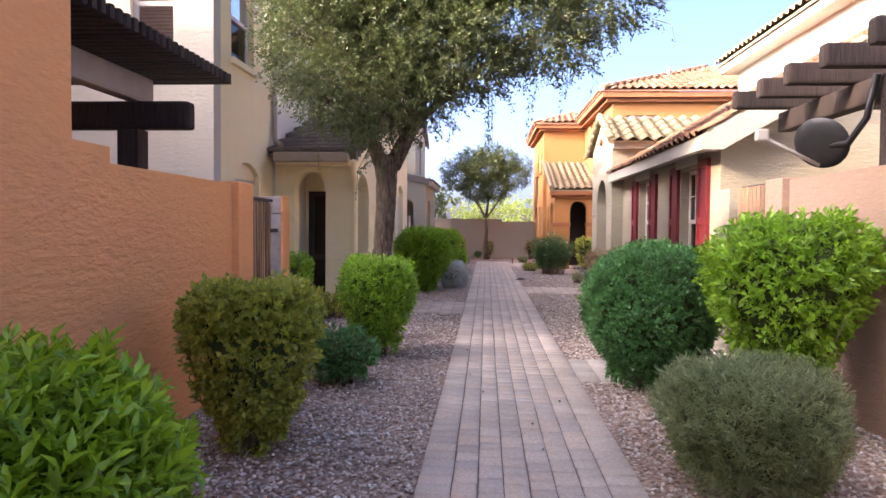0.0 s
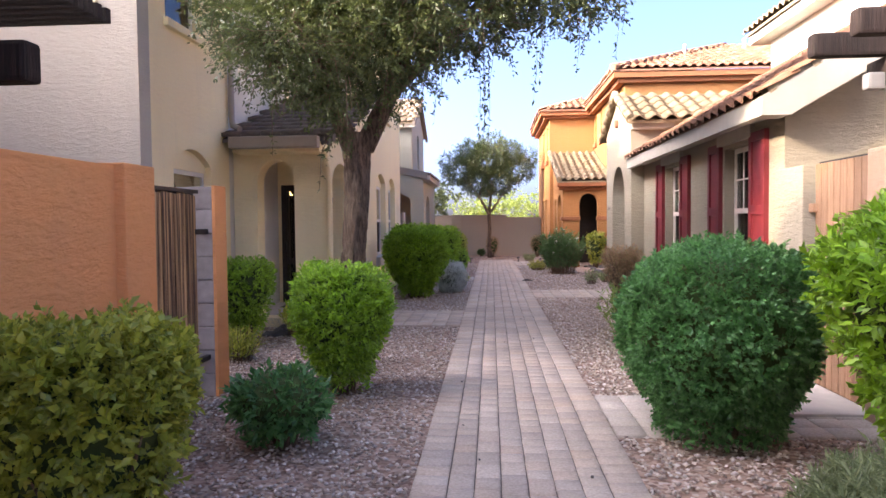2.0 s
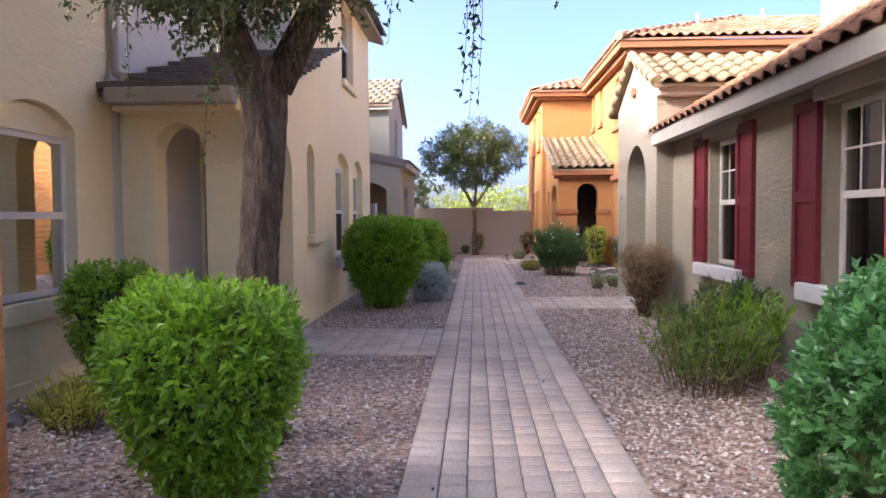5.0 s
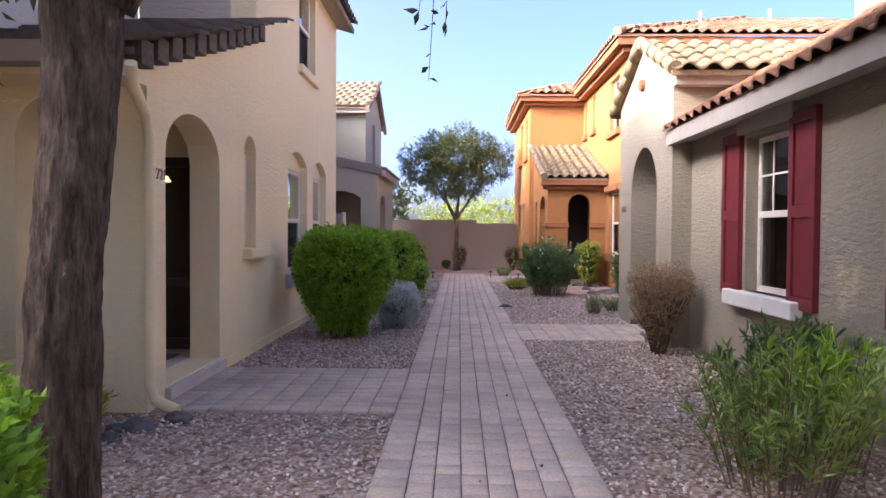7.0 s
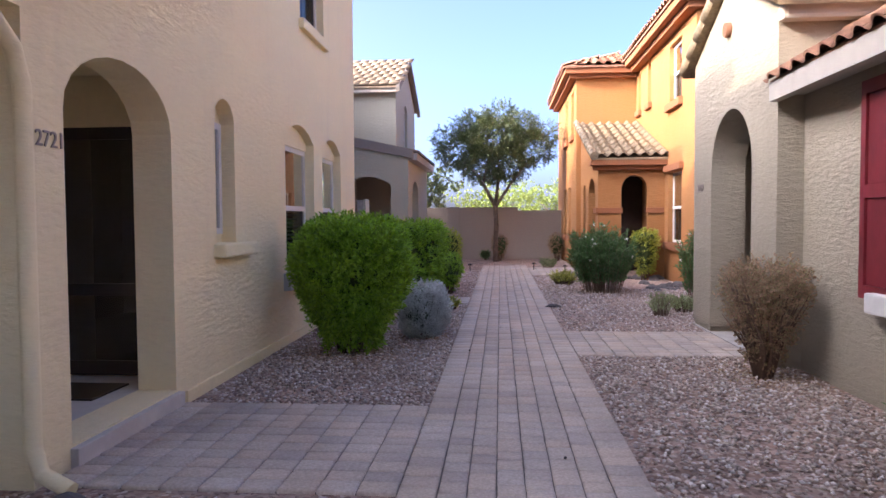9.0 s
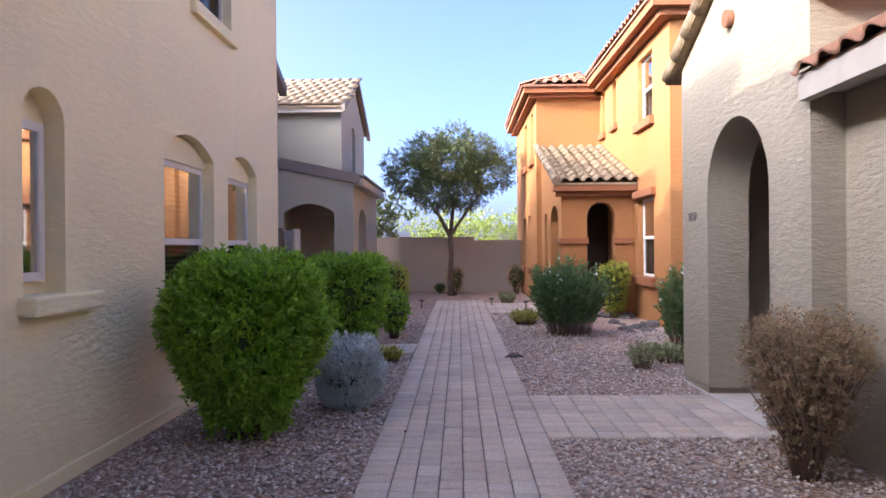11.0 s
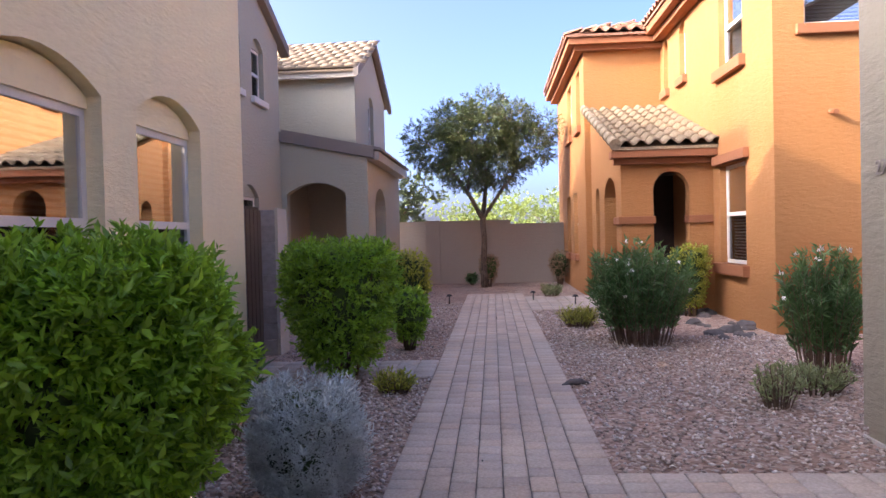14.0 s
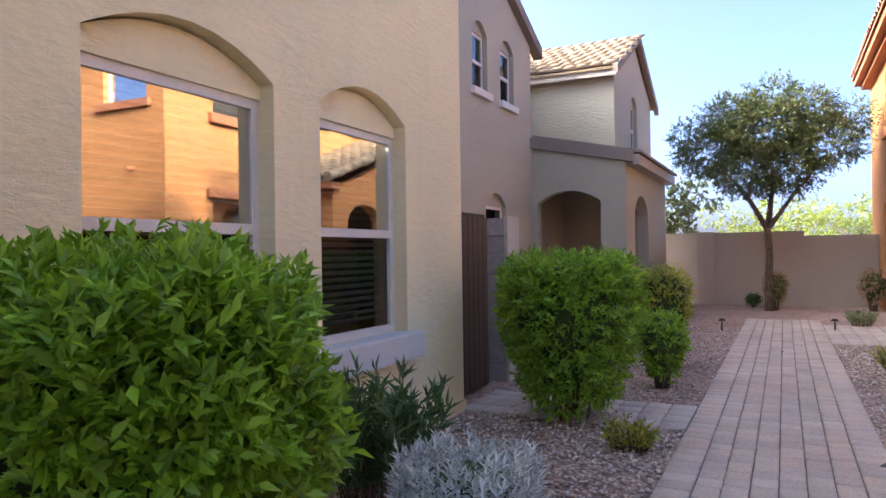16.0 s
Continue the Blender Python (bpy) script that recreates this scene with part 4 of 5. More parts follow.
part("gable_wall", slab("y", 10.2, 0.25, [(XW + 0.25, 0), (9.0, 0), (9.0, 2.6 + SL * 6), (XW + 0.0, 2.6), (XW + 0.25, 2.59)]), TAN, house)
part("fascia", cbox(2.34, 2.43, 10.2, 16.4, 2.48, 2.65), FASCIA, house)
part("soffit", cbox(2.43, XW, 10.2, 16.4, 2.54, 2.59), FASCIA, house)
part("rake_board", prism(bmesh.new(), [(2.34, 9.92, 2.48), (2.6, 9.92, 2.48), (7.4, 9.92, 2.48 + SL * 4.8), (7.4, 9.92, 2.66 + SL * 5.06), (2.34, 9.92, 2.66)], (0, 0.279, 0)), FASCIA, house)
part("roof", prism(bmesh.new(), [(2.35, 10.2, 2.653), (2.35, 16.4, 2.653), (7.4, 16.4, 2.653 + SL * 5.05), (7.4, 10.2, 2.653 + SL * 5.05)], (0, 0, 0.02)), TILE_CLAY, house)
tiles(house, (2.315, 16.4, 2.618), (0, -1, 0), (1, 0, SL), 26, 4, TILE_CLAY, 0.25, 0.38, single=True, high=0.06)
tiles(house, (2.315 + 1.315, 16.4, 2.618 + 1.315 * SL), (0, -1, 0), (1, 0, SL), 26, 9, TILE_CLAY, 0.25, 0.38, high=0.06)
for i in range(10):
    q = 0.4 * i
    part("rake_tile", tube(bmesh.new(), [(2.40 + q, 10.0, 2.70 + SL * q), (2.84 + q, 10.0, 2.71 + SL * (q + 0.44))], [0.085, 0.07], 10), TILE_PALE, house)
# entry block
YE0, YE1, YAP = 16.4, 19.14, 17.77
part("entry_wall", slab("x", XE, 0.4, [(YE0, 0.1), (17.05, 0.1)] + arch(17.05, 18.4, 0.1, 1.95, 2.62, 20)[:1:-1] + [(18.4, 0.1), (YE1, 0.1), (YE1, 3.38), (YAP, 4.0), (YE0, 3.38)]), TAN, house)
part("foot", cbox(XE + 0.02, XE + 0.42, 18.45, YE1 - 0.02, 0, 0.1), TAN, house)
part("foot", cbox(XE + 0.02, XE + 0.42, YE0 + 0.02, 16.98, 0, 0.1), TAN, house)
part("entry_wall", cbox(XE + 0.4, 5.5, YE0, YE0 + 0.3, 0, 3.36), TAN, house)
part("entry_wall", slab("y", YE1 - 0.3, 0.3, [(XE + 0.4, 0.1), (3.3, 0.1)] + arch(3.3, 4.4, 0.1, 1.7, 2.3, 16)[:1:-1] + [(4.4, 0.1), (5.5, 0.1), (5.5, 3.36), (XE + 0.4, 3.36)]), TAN, house)
part("entry_back", cbox(4.6, 4.8, YE0 + 0.3, YE1 - 0.3, 0, 3.2), TAN, house)
part("entry_ceiling", cbox(XE + 0.4, 4.6, YE0 + 0.3, YE1 - 0.3, 2.75, 2.85), TAN, house)
part("entry_floor", cbox(XE, 4.6, YE0 + 0.3, YE1, -0.02, 0.03), CONCRETE, house)
for (ya, za, yb, zb) in ((YE0 - 0.25, 3.29, YAP, 4.02), (YE1 + 0.25, 3.29, YAP, 4.02)):
    part("roof", prism(bmesh.new(), [(XE - 0.1, ya, za), (6.0, ya, za), (6.0, yb, zb), (XE - 0.1, yb, zb)], (0, 0, 0.06)), TILE_PALE, house)
tiles(house, (XE - 0.12, YE0 - 0.3, 3.31), (1, 0, 0), (0, YAP - YE0 + 0.25, 0.73), 13, 5, TILE_PALE, 0.29, 0.34, single=True, high=0.075)
part("frieze", cbox(XE - 0.02, 5.5, YE0 - 0.16, YE0 - 0.002, 3.19, 3.36, bevel=0.04), FASCIA, house)
part("vent", tube(bmesh.new(), [(XE + 0.05, YAP, 3.5), (XE - 0.06, YAP, 3.5)], 0.08, 12), TILE_CLAY, house, "round clay gable vent")
for i in range(5):
    for ya in (YE0 - 0.25, YE1 + 0.25):
        q0, q1 = i / 5, (i + 1.1) / 5
        part("rake_tile", tube(bmesh.new(), [(XE - 0.06, ya + (YAP - ya) * q0, 3.37 + 0.73 * q0), (XE - 0.06, ya + (YAP - ya) * q1, 3.38 + 0.73 * q1)], [0.09, 0.075], 10), TILE_PALE, house)
text_at(house, "2709", (XE - 0.012, 18.81, 1.79), (90, 0, -90), 0.13, GRAYBEAM)
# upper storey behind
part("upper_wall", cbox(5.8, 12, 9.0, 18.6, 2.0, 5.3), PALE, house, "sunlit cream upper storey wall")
part("upper_eave", cbox(5.45, 12, 8.7, 18.9, 5.3, 5.48), FASCIA, house)
part("upper_roof", prism(bmesh.new(), [(5.4, 8.6, 5.48), (5.4, 19.0, 5.48), (9, 19.0, 6.9), (9, 8.6, 6.9)], (0, 0, 0.06)), TILE_PALE, house)
tiles(house, (5.35, 19.0, 5.52), (0, -1, 0), (1, 0, 0.39), 40, 3, TILE_PALE, 0.26, 0.38)

# ---- orange house ----
house = thing("house", "bright orange stucco two storey house with clay tile roof", "house")
WALL_OF[house.name] = ORANGE
XO, YO, YB = 3.72, 23.85, 29.9
part("wall", slab("x", XO, 0.25, rect(YO, 36, 0, 5.6), [rect(24.9, 26.05, 0.88, 2.45), rect(24.95, 26.0, 4.0, 5.3), arch(27.95, 28.35, 4.4, 5.3, 5.5, flat=True), arch(29.25, 29.6, 4.4, 5.3, 5.5, flat=True)]), ORANGE, house)
part("wall", slab("y", YO, 0.25, rect(XO + 0.25, 13, 0, 5.6), [rect(4.13, 5.2, 4.1, 5.1)]), ORANGE, house)
window(house, "y", YO, 1, 4.13, 5.2, 4.1, 5.1, sill=(0.08, 0.14, 0.12), sillmat=DARKORANGE, blinds=1.0, glass=GLASS, rail=False, screen=False)
w = window(house, "x", XO, 1, 24.9, 26.05, 0.88, 2.45, sill=(0.1, 0.17, 0.12), sillmat=DARKORANGE, blinds=1.0, glass=GLASS)
part("header", cbox(XO - 0.09, XO, 24.74, 26.22, 2.47, 2.62, bevel=0.015), DARKORANGE, w)
window(house, "x", XO, 1, 24.95, 26.0, 4.0, 5.3, sill=(0.1, 0.17, 0.12), sillmat=DARKORANGE, blinds=1.0, glass=GLASS)
for a, b_ in ((27.95, 28.35), (29.25, 29.6)):
    window(house, "x", XO, 1, a, b_, 4.4, 5.5, zs=5.3, arched=True, rail=False, screen=False, sill=(0.09, 0.16, 0.1), sillmat=DARKORANGE, blinds=1.0, glass=GLASS)
part("drain_spout", tube(bmesh.new(), [(4.45, YO + 0.02, 2.95), (4.45, YO - 0.16, 2.92)], 0.035, 10), DARKORANGE, house)
part("bay_wall", slab("y", YB, 0.25, rect(2.05, XO, 0, 5.5)), ORANGE, house)
part("bay_wall", slab("x", 2.05, 0.25, rect(YB + 0.25, 36, 0, 5.5), [rect(30.6, 31.3, 3.9, 5.2), rect(32.3, 33.2, 3.9, 5.2), rect(31.4, 32.2, 0.9, 2.4), rect(32.9, 33.7, 0.9, 2.4)]), ORANGE, house)
for a, b_, z0, z1 in ((30.6, 31.3, 3.9, 5.2), (32.3, 33.2, 3.9, 5.2), (31.4, 32.2, 0.9, 2.4), (32.9, 33.7, 0.9, 2.4)):
    window(house, "x", 2.05, 1, a, b_, z0, z1, sill=(0.09, 0.16, 0.1), sillmat=DARKORANGE, blinds=1.0, glass=GLASS)
# eaves and hipped roofs
part("eave", cbox(XO - 0.22, 13, YO - 0.2, 36, 5.5, 5.62), DARKORANGE, house)
part("fascia", cbox(XO - 0.38, 13, YO - 0.36, 36, 5.62, 5.78), DARKORANGE, house)
part("bay_eave", cbox(1.85, XO, YB - 0.18, 36, 5.4, 5.5), DARKORANGE, house)
part("bay_fascia", cbox(1.7, XO, YB - 0.34, 36, 5.5, 5.64), DARKORANGE, house)
X0, Y0, Z0, SLO = XO - 0.42, YO - 0.4, 5.78, 0.36
RW = 4.6
part("roof", prism(bmesh.new(), [(X0, Y0, Z0), (X0, 36, Z0), (X0 + RW, 36, Z0 + SLO * RW), (X0 + RW, Y0 + RW, Z0 + SLO * RW)], (0, 0, 0.05)), TILE_CLAY, house)
part("roof", prism(bmesh.new(), [(X0, Y0, Z0), (X0 + RW, Y0 + RW, Z0 + SLO * RW), (X0 + RW + 2, Y0 + RW, Z0 + SLO * RW), (X0 + RW * 2 + 2, Y0, Z0)], (0, 0, 0.05)), TILE_CLAY, house)
tiles(house, (X0, Y0, Z0 + 0.05), (1, 0, 0), (0, 1, SLO), 42, 13, TILE_CLAY, 0.26, 0.38, keep=lambda p: p.x - X0 >= p.y - Y0 and X0 + RW * 2 + 2 - p.x >= p.y - Y0)
tiles(house, (X0, 36, Z0 + 0.05), (0, -1, 0), (1, 0, SLO), 48, 13, TILE_CLAY, 0.26, 0.38, keep=lambda p: p.y - Y0 >= p.x - X0)
for i in range(16):
    q0, q1 = RW * i / 16, RW * (i + 1.15) / 16
    part("hip_tile", tube(bmesh.new(), [(X0 + q0, Y0 + q0, Z0 + 0.12 + SLO * q0), (X0 + q1, Y0 + q1, Z0 + 0.13 + SLO * q1)], [0.11, 0.09], 8), TILE_CLAY, house)
BX, BY, BZ, BR = 1.65, YB - 0.4, 5.64, 1.9
part("bay_roof", prism(bmesh.new(), [(BX, BY, BZ), (BX, 36, BZ), (BX + BR, 36, BZ + SLO * BR), (BX + BR, BY + BR, BZ + SLO * BR)], (0, 0, 0.05)), TILE_CLAY, house)
part("bay_roof", prism(bmesh.new(), [(BX, BY, BZ), (BX + BR, BY + BR, BZ + SLO * BR), (XO + 0.3, BY + BR, BZ + SLO * BR), (XO + 0.3, BY, BZ)], (0, 0, 0.05)), TILE_CLAY, house)
tiles(house, (BX, BY, BZ + 0.05), (1, 0, 0), (0, 1, SLO), 9, 5, TILE_CLAY, 0.26, 0.38, keep=lambda p: p.x - BX >= p.y - BY)
tiles(house, (BX, 36, BZ + 0.05), (0, -1, 0), (1, 0, SLO), 25, 5, TILE_CLAY, 0.26, 0.38, keep=lambda p: p.y - BY >= p.x - BX)
part("vent_pipe", tube(bmesh.new(), [(6.0, 26.0, 6.4), (6.0, 26.0, 7.12)], 0.06, 8), FASCIA, house)
part("vent_pipe", tube(bmesh.new(), [(8.2, 27.0, 6.6), (8.2, 27.0, 7.5)], 0.06, 8), FASCIA, house)
# porch of the orange house
PX, PY = 2.18, 26.4
part("porch_wall", slab("y", PY, 0.25, [(PX, 0), (2.72, 0)] + arch(2.72, 3.32, 0, 2.12, 2.44, 14)[:1:-1] + [(3.32, 0), (XO, 0), (XO, 2.66), (PX, 2.66)]), ORANGE, house)
part("porch_wall", slab("x", PX, 0.25, [(PY + 0.25, 0), (26.9, 0)] + arch(26.9, 28.2, 0, 2.0, 2.44, 14)[:1:-1] + [(28.2, 0), (YB, 0), (YB, 3.9), (PY + 0.25, 2.72)], [arch(28.8, 29.3, 1.0, 2.1, 2.35)]), ORANGE, house)
for a, b_ in ((PX - 0.05, 2.75), (3.29, XO - 0.02)):
    part("impost", cbox(a, b_, PY - 0.05, PY + 0.28, 1.55, 1.68, bevel=0.012), DARKORANGE, house)
part("impost", cbox(PX - 0.05, PX + 0.28, PY + 0.3, 26.93, 1.55, 1.68, bevel=0.012), DARKORANGE, house)
# Porch depth closed with the dark door colour, which paints in its shade.
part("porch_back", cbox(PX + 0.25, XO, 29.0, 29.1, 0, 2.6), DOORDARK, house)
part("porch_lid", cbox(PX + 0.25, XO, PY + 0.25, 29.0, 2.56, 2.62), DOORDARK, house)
part("porch_eave", cbox(PX - 0.14, XO, PY - 0.14, PY, 2.56, 2.66, bevel=0.01), DARKORANGE, house)
part("porch_fascia", cbox(PX - 0.2, XO, PY - 0.28, PY - 0.02, 2.66, 2.78, bevel=0.01), DARKORANGE, house)
part("porch_roof", prism(bmesh.new(), [(PX - 0.12, PY - 0.3, 2.78), (XO, PY - 0.3, 2.78), (XO, YB, 4.05), (PX - 0.12, YB, 4.05)], (0, 0, 0.05)), TILE_PALE, house)
tiles(house, (PX - 0.14, PY - 0.34, 2.82), (1, 0, 0), (0, YB - PY + 0.3, 1.27), 7, 10, TILE_PALE, 0.245, 0.39, single=True, high=0.08)
for i in range(10):
    q0, q1 = i / 10, (i + 1.1) / 10
    part("rake_tile", tube(bmesh.new(), [(PX - 0.14, PY - 0.34 + (YB - PY + 0.3) * q0, 2.87 + 1.27 * q0), (PX - 0.14, PY - 0.34 + (YB - PY + 0.3) * q1, 2.88 + 1.27 * q1)], [0.10, 0.08], 10), TILE_PALE, house)

# ---- end wall ----
wb = thing("wall_back", "gray brown block wall with pilasters closing the walk", "wall", kind="structure")
part("wall_face", cbox(-14, 0.5, 34.8, 35.0, 0, 1.86), BLOCKWALL, wb)
part("wall_face", cbox(0.5, 14, 34.8, 35.0, 0, 1.74), BLOCKWALL, wb)
for x in (-2.0, -9.0, 2.1):
    part("pilaster", cbox(x, x + 0.42, 34.72, 35.05, 0, 1.88, bevel=0.012), BLOCKWALL, wb)


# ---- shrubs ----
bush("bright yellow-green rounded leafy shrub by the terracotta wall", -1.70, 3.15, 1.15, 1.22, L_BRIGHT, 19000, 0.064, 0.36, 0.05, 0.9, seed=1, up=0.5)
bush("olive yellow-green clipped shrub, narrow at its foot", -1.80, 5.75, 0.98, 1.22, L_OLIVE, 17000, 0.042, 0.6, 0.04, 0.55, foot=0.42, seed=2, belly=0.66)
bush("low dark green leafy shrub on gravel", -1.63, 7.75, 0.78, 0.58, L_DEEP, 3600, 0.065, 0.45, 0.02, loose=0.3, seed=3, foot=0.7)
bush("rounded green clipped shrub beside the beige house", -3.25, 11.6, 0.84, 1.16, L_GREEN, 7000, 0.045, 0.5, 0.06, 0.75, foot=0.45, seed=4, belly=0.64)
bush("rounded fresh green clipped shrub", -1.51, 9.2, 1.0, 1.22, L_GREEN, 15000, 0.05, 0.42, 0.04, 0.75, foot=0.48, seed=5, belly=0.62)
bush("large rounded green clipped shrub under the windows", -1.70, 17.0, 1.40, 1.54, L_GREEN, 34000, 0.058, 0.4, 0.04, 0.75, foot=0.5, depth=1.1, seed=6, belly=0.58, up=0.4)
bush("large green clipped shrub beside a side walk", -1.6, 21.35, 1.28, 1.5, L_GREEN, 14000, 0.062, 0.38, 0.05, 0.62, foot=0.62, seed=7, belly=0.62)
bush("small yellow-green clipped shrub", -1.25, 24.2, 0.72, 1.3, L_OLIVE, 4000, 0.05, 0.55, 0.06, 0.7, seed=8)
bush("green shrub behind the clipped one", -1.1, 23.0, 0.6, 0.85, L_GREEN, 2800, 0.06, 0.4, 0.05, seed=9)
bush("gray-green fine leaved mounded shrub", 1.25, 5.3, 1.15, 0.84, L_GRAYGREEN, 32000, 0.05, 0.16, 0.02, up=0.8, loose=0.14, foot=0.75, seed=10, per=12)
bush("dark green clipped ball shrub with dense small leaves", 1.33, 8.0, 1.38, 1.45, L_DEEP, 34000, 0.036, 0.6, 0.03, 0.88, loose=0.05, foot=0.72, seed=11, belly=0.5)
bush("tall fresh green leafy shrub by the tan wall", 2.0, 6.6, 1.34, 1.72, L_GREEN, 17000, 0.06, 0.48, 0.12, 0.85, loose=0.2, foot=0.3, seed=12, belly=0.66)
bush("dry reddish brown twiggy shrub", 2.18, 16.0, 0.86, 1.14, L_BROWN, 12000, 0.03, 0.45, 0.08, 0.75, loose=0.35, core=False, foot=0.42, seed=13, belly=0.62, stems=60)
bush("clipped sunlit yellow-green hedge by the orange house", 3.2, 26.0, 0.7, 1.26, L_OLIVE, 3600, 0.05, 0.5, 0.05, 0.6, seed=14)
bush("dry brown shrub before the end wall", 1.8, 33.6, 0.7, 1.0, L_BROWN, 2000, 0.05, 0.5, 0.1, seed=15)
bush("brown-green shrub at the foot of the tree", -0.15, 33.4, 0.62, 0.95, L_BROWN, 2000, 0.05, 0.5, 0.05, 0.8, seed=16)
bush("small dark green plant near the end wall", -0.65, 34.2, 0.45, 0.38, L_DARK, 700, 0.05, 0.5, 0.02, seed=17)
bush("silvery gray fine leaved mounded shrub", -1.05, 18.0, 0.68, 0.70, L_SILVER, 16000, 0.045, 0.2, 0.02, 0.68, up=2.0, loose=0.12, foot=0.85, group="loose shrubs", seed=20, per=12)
spray("dark green oleander shrub with narrow leaves", -2.05, 19.05, 0.95, 0.85, L_DARK, 60, 40, 0.12, 0.17, seed=21)
spray("open green shrub with yellow-green tips and narrow leaves", 1.6, 11.75, 1.15, 1.0, L_GREENISH, 54, 36, 0.10, 0.17, seed=22)
spray("leafy green oleander under the window", 2.2, 13.0, 1.0, 0.92, L_DARK, 50, 40, 0.11, 0.2, seed=23)
spray("straggly green shrub beside the gravel", 2.05, 12.1, 0.95, 0.95, L_GREEN, 42, 34, 0.12, 0.16, seed=24)
spray("large dark green oleander with white flowers", 1.83, 23.3, 1.42, 1.45, L_DARK, 170, 60, 0.12, 0.18, flowers=26, seed=25)
spray("dark green oleander with white flowers by the orange wall", 3.2, 21.4, 0.85, 1.4, L_DARK, 90, 46, 0.12, 0.18, flowers=10, seed=26)
spray("dry yellow grass tuft", 1.24, 24.9, 0.7, 0.32, L_OLIVE, 120, 6, 0.14, 0.06, seed=27, name="grass_tuft", category="grass", group="grass tufts")
spray("low green tuft of groundcover", 2.7, 20.5, 0.7, 0.3, L_GRAYGREEN, 70, 14, 0.07, 0.25, seed=28, name="grass_tuft", category="grass", group="grass tufts")
spray("low green plant beside the walk", -0.95, 20.6, 0.45, 0.25, L_OLIVE, 50, 12, 0.06, 0.3, seed=29, name="grass_tuft", category="grass", group="grass tufts")
spray("low gray-green plant near the path's end", 1.25, 29.9, 0.6, 0.35, L_GRAYGREEN, 60, 14, 0.07, 0.25, seed=30, name="grass_tuft", category="grass", group="grass tufts")
spray("spiky yellow-green plant beside the house", -3.0, 10.6, 0.6, 0.4, L_OLIVE, 50, 12, 0.12, 0.12, seed=31, name="grass_tuft", category="grass", group="grass tufts")
spray("leggy green plant at the porch corner", -2.75, 12.3, 0.7, 0.55, L_OLIVE, 40, 20, 0.09, 0.25, seed=32)
spray("small shrub by the entry block", 2.2, 20.0, 0.45, 0.4, L_GRAYGREEN, 40, 14, 0.06, 0.25, seed=33)


# ---- trees ----
def tree(label, x, y, trunk, limbs, clumps, mat, leaves, leaf, twigs=0, seed=1, strands=()):
    ob = thing("tree", label, "tree")
    ob.location = (x, y, 0)
    bm = bmesh.new()
    fine = 46 if strands else 14
    steps = 90 if strands else 3 * len(trunk)
    zs = [p[2] for p in trunk]
    rings = [[float(np.interp(z, zs, [p[k] for p in trunk])) for k in range(4)] for z in np.linspace(zs[0], zs[-1], steps)]
    tube(bm, [p[:3] for p in rings], [p[3] for p in rings], fine)
    for v in bm.verts:
        cx, cy = (float(np.interp(v.co.z, zs, [p[k] for p in trunk])) for k in (0, 1))
        a = math.atan2(v.co.y - cy, v.co.x - cx)
        out = Vector((math.cos(a), math.sin(a), 0))
        q = Vector((out.x * 3.2, out.y * 3.2, v.co.z * 1.3))
        furrow = 1 - min(1.0, 3.2 * abs(noise.noise(q * 1.9 + Vector((0, 0, 0.5 * noise.noise(q * 2))))))
        v.co += out * (0.014 * noise.noise(v.co * 5) - 0.020 * furrow + 0.006 * noise.noise(v.co * 30))
    part("trunk", bm, BARK, ob)
    for limb in limbs:
        part("limb", tube(bmesh.new(), [p[:3] for p in limb], [p[3] for p in limb], 8), BARK, ob)
    rs = np.random.default_rng(seed)
    pos, out = [], []
    total = sum(c[3] * c[4] * c[5] for c in clumps)
    twig = bmesh.new()
    for cx, cy, cz, a, b, c in clumps:
        n = max(40, int(leaves / 14 * (a * b * c) / total))
        d = sphere_dirs(n)
        r = rs.uniform(0.25, 1.0, n) ** 0.5
        q = d * r[:, None] * np.array([a, b, c]) + np.array([cx, cy, cz])
        for k in range(n):
            dirn = d[k] + rs.normal(0, 0.5, 3) + np.array([0, 0, -0.25])
            dirn /= np.linalg.norm(dirn)
            L = rs.uniform(0.12, 0.34)
            m = 14
            t = rs.uniform(0, 1, m)[:, None]
            pos.append(q[k] + dirn * t * L + rs.normal(0, 0.012, (m, 3)))
            out.append(dirn + rs.normal(0, 0.7, (m, 3)))
            if k % 5 == 0:
                tube(twig, [q[k], q[k] + dirn * L * 0.5, q[k] + dirn * L], [0.005, 0.004, 0.002], 3, False)
    for k in range(twigs):
        c = clumps[int(rs.integers(len(clumps)))]
        d = sphere_dirs(1, -1)[0]
        p = np.array(c[:3]) + d * np.array(c[3:6]) * np.array([0.95, 0.95, 0.6]) - np.array([0, 0, c[5] * 0.6])
        L = rs.uniform(0.3, 0.9)
        end = p + np.array([d[0] * 0.3, d[1] * 0.3, -L])
        tube(twig, [p, (p + end) / 2 + np.array([d[0] * 0.1, d[1] * 0.1, 0.05]), end], [0.006, 0.004, 0.002], 3, False)
        m = int(L * 40)
        t = rs.uniform(0, 1, m)[:, None]
        pos.append(p + (end - p) * t + rs.normal(0, 0.012, (m, 3)))
        out.append(np.array([0, 0, -0.5]) + rs.normal(0, 0.8, (m, 3)))
    for sx, sy, za, zb in strands:
        for q in range(2):
            p, end = np.array([sx + 0.05 * q, sy, za]), np.array([sx - 0.03 + 0.06 * q, sy + 0.05, zb + 0.2 * q])
            tube(twig, [p, (p + end) / 2 + np.array([0.02, 0, 0]), end], [0.004, 0.003, 0.0015], 3, False)
            m = int((za - zb) * 34)
            pos.append(p + (end - p) * rs.uniform(0, 1, m)[:, None])
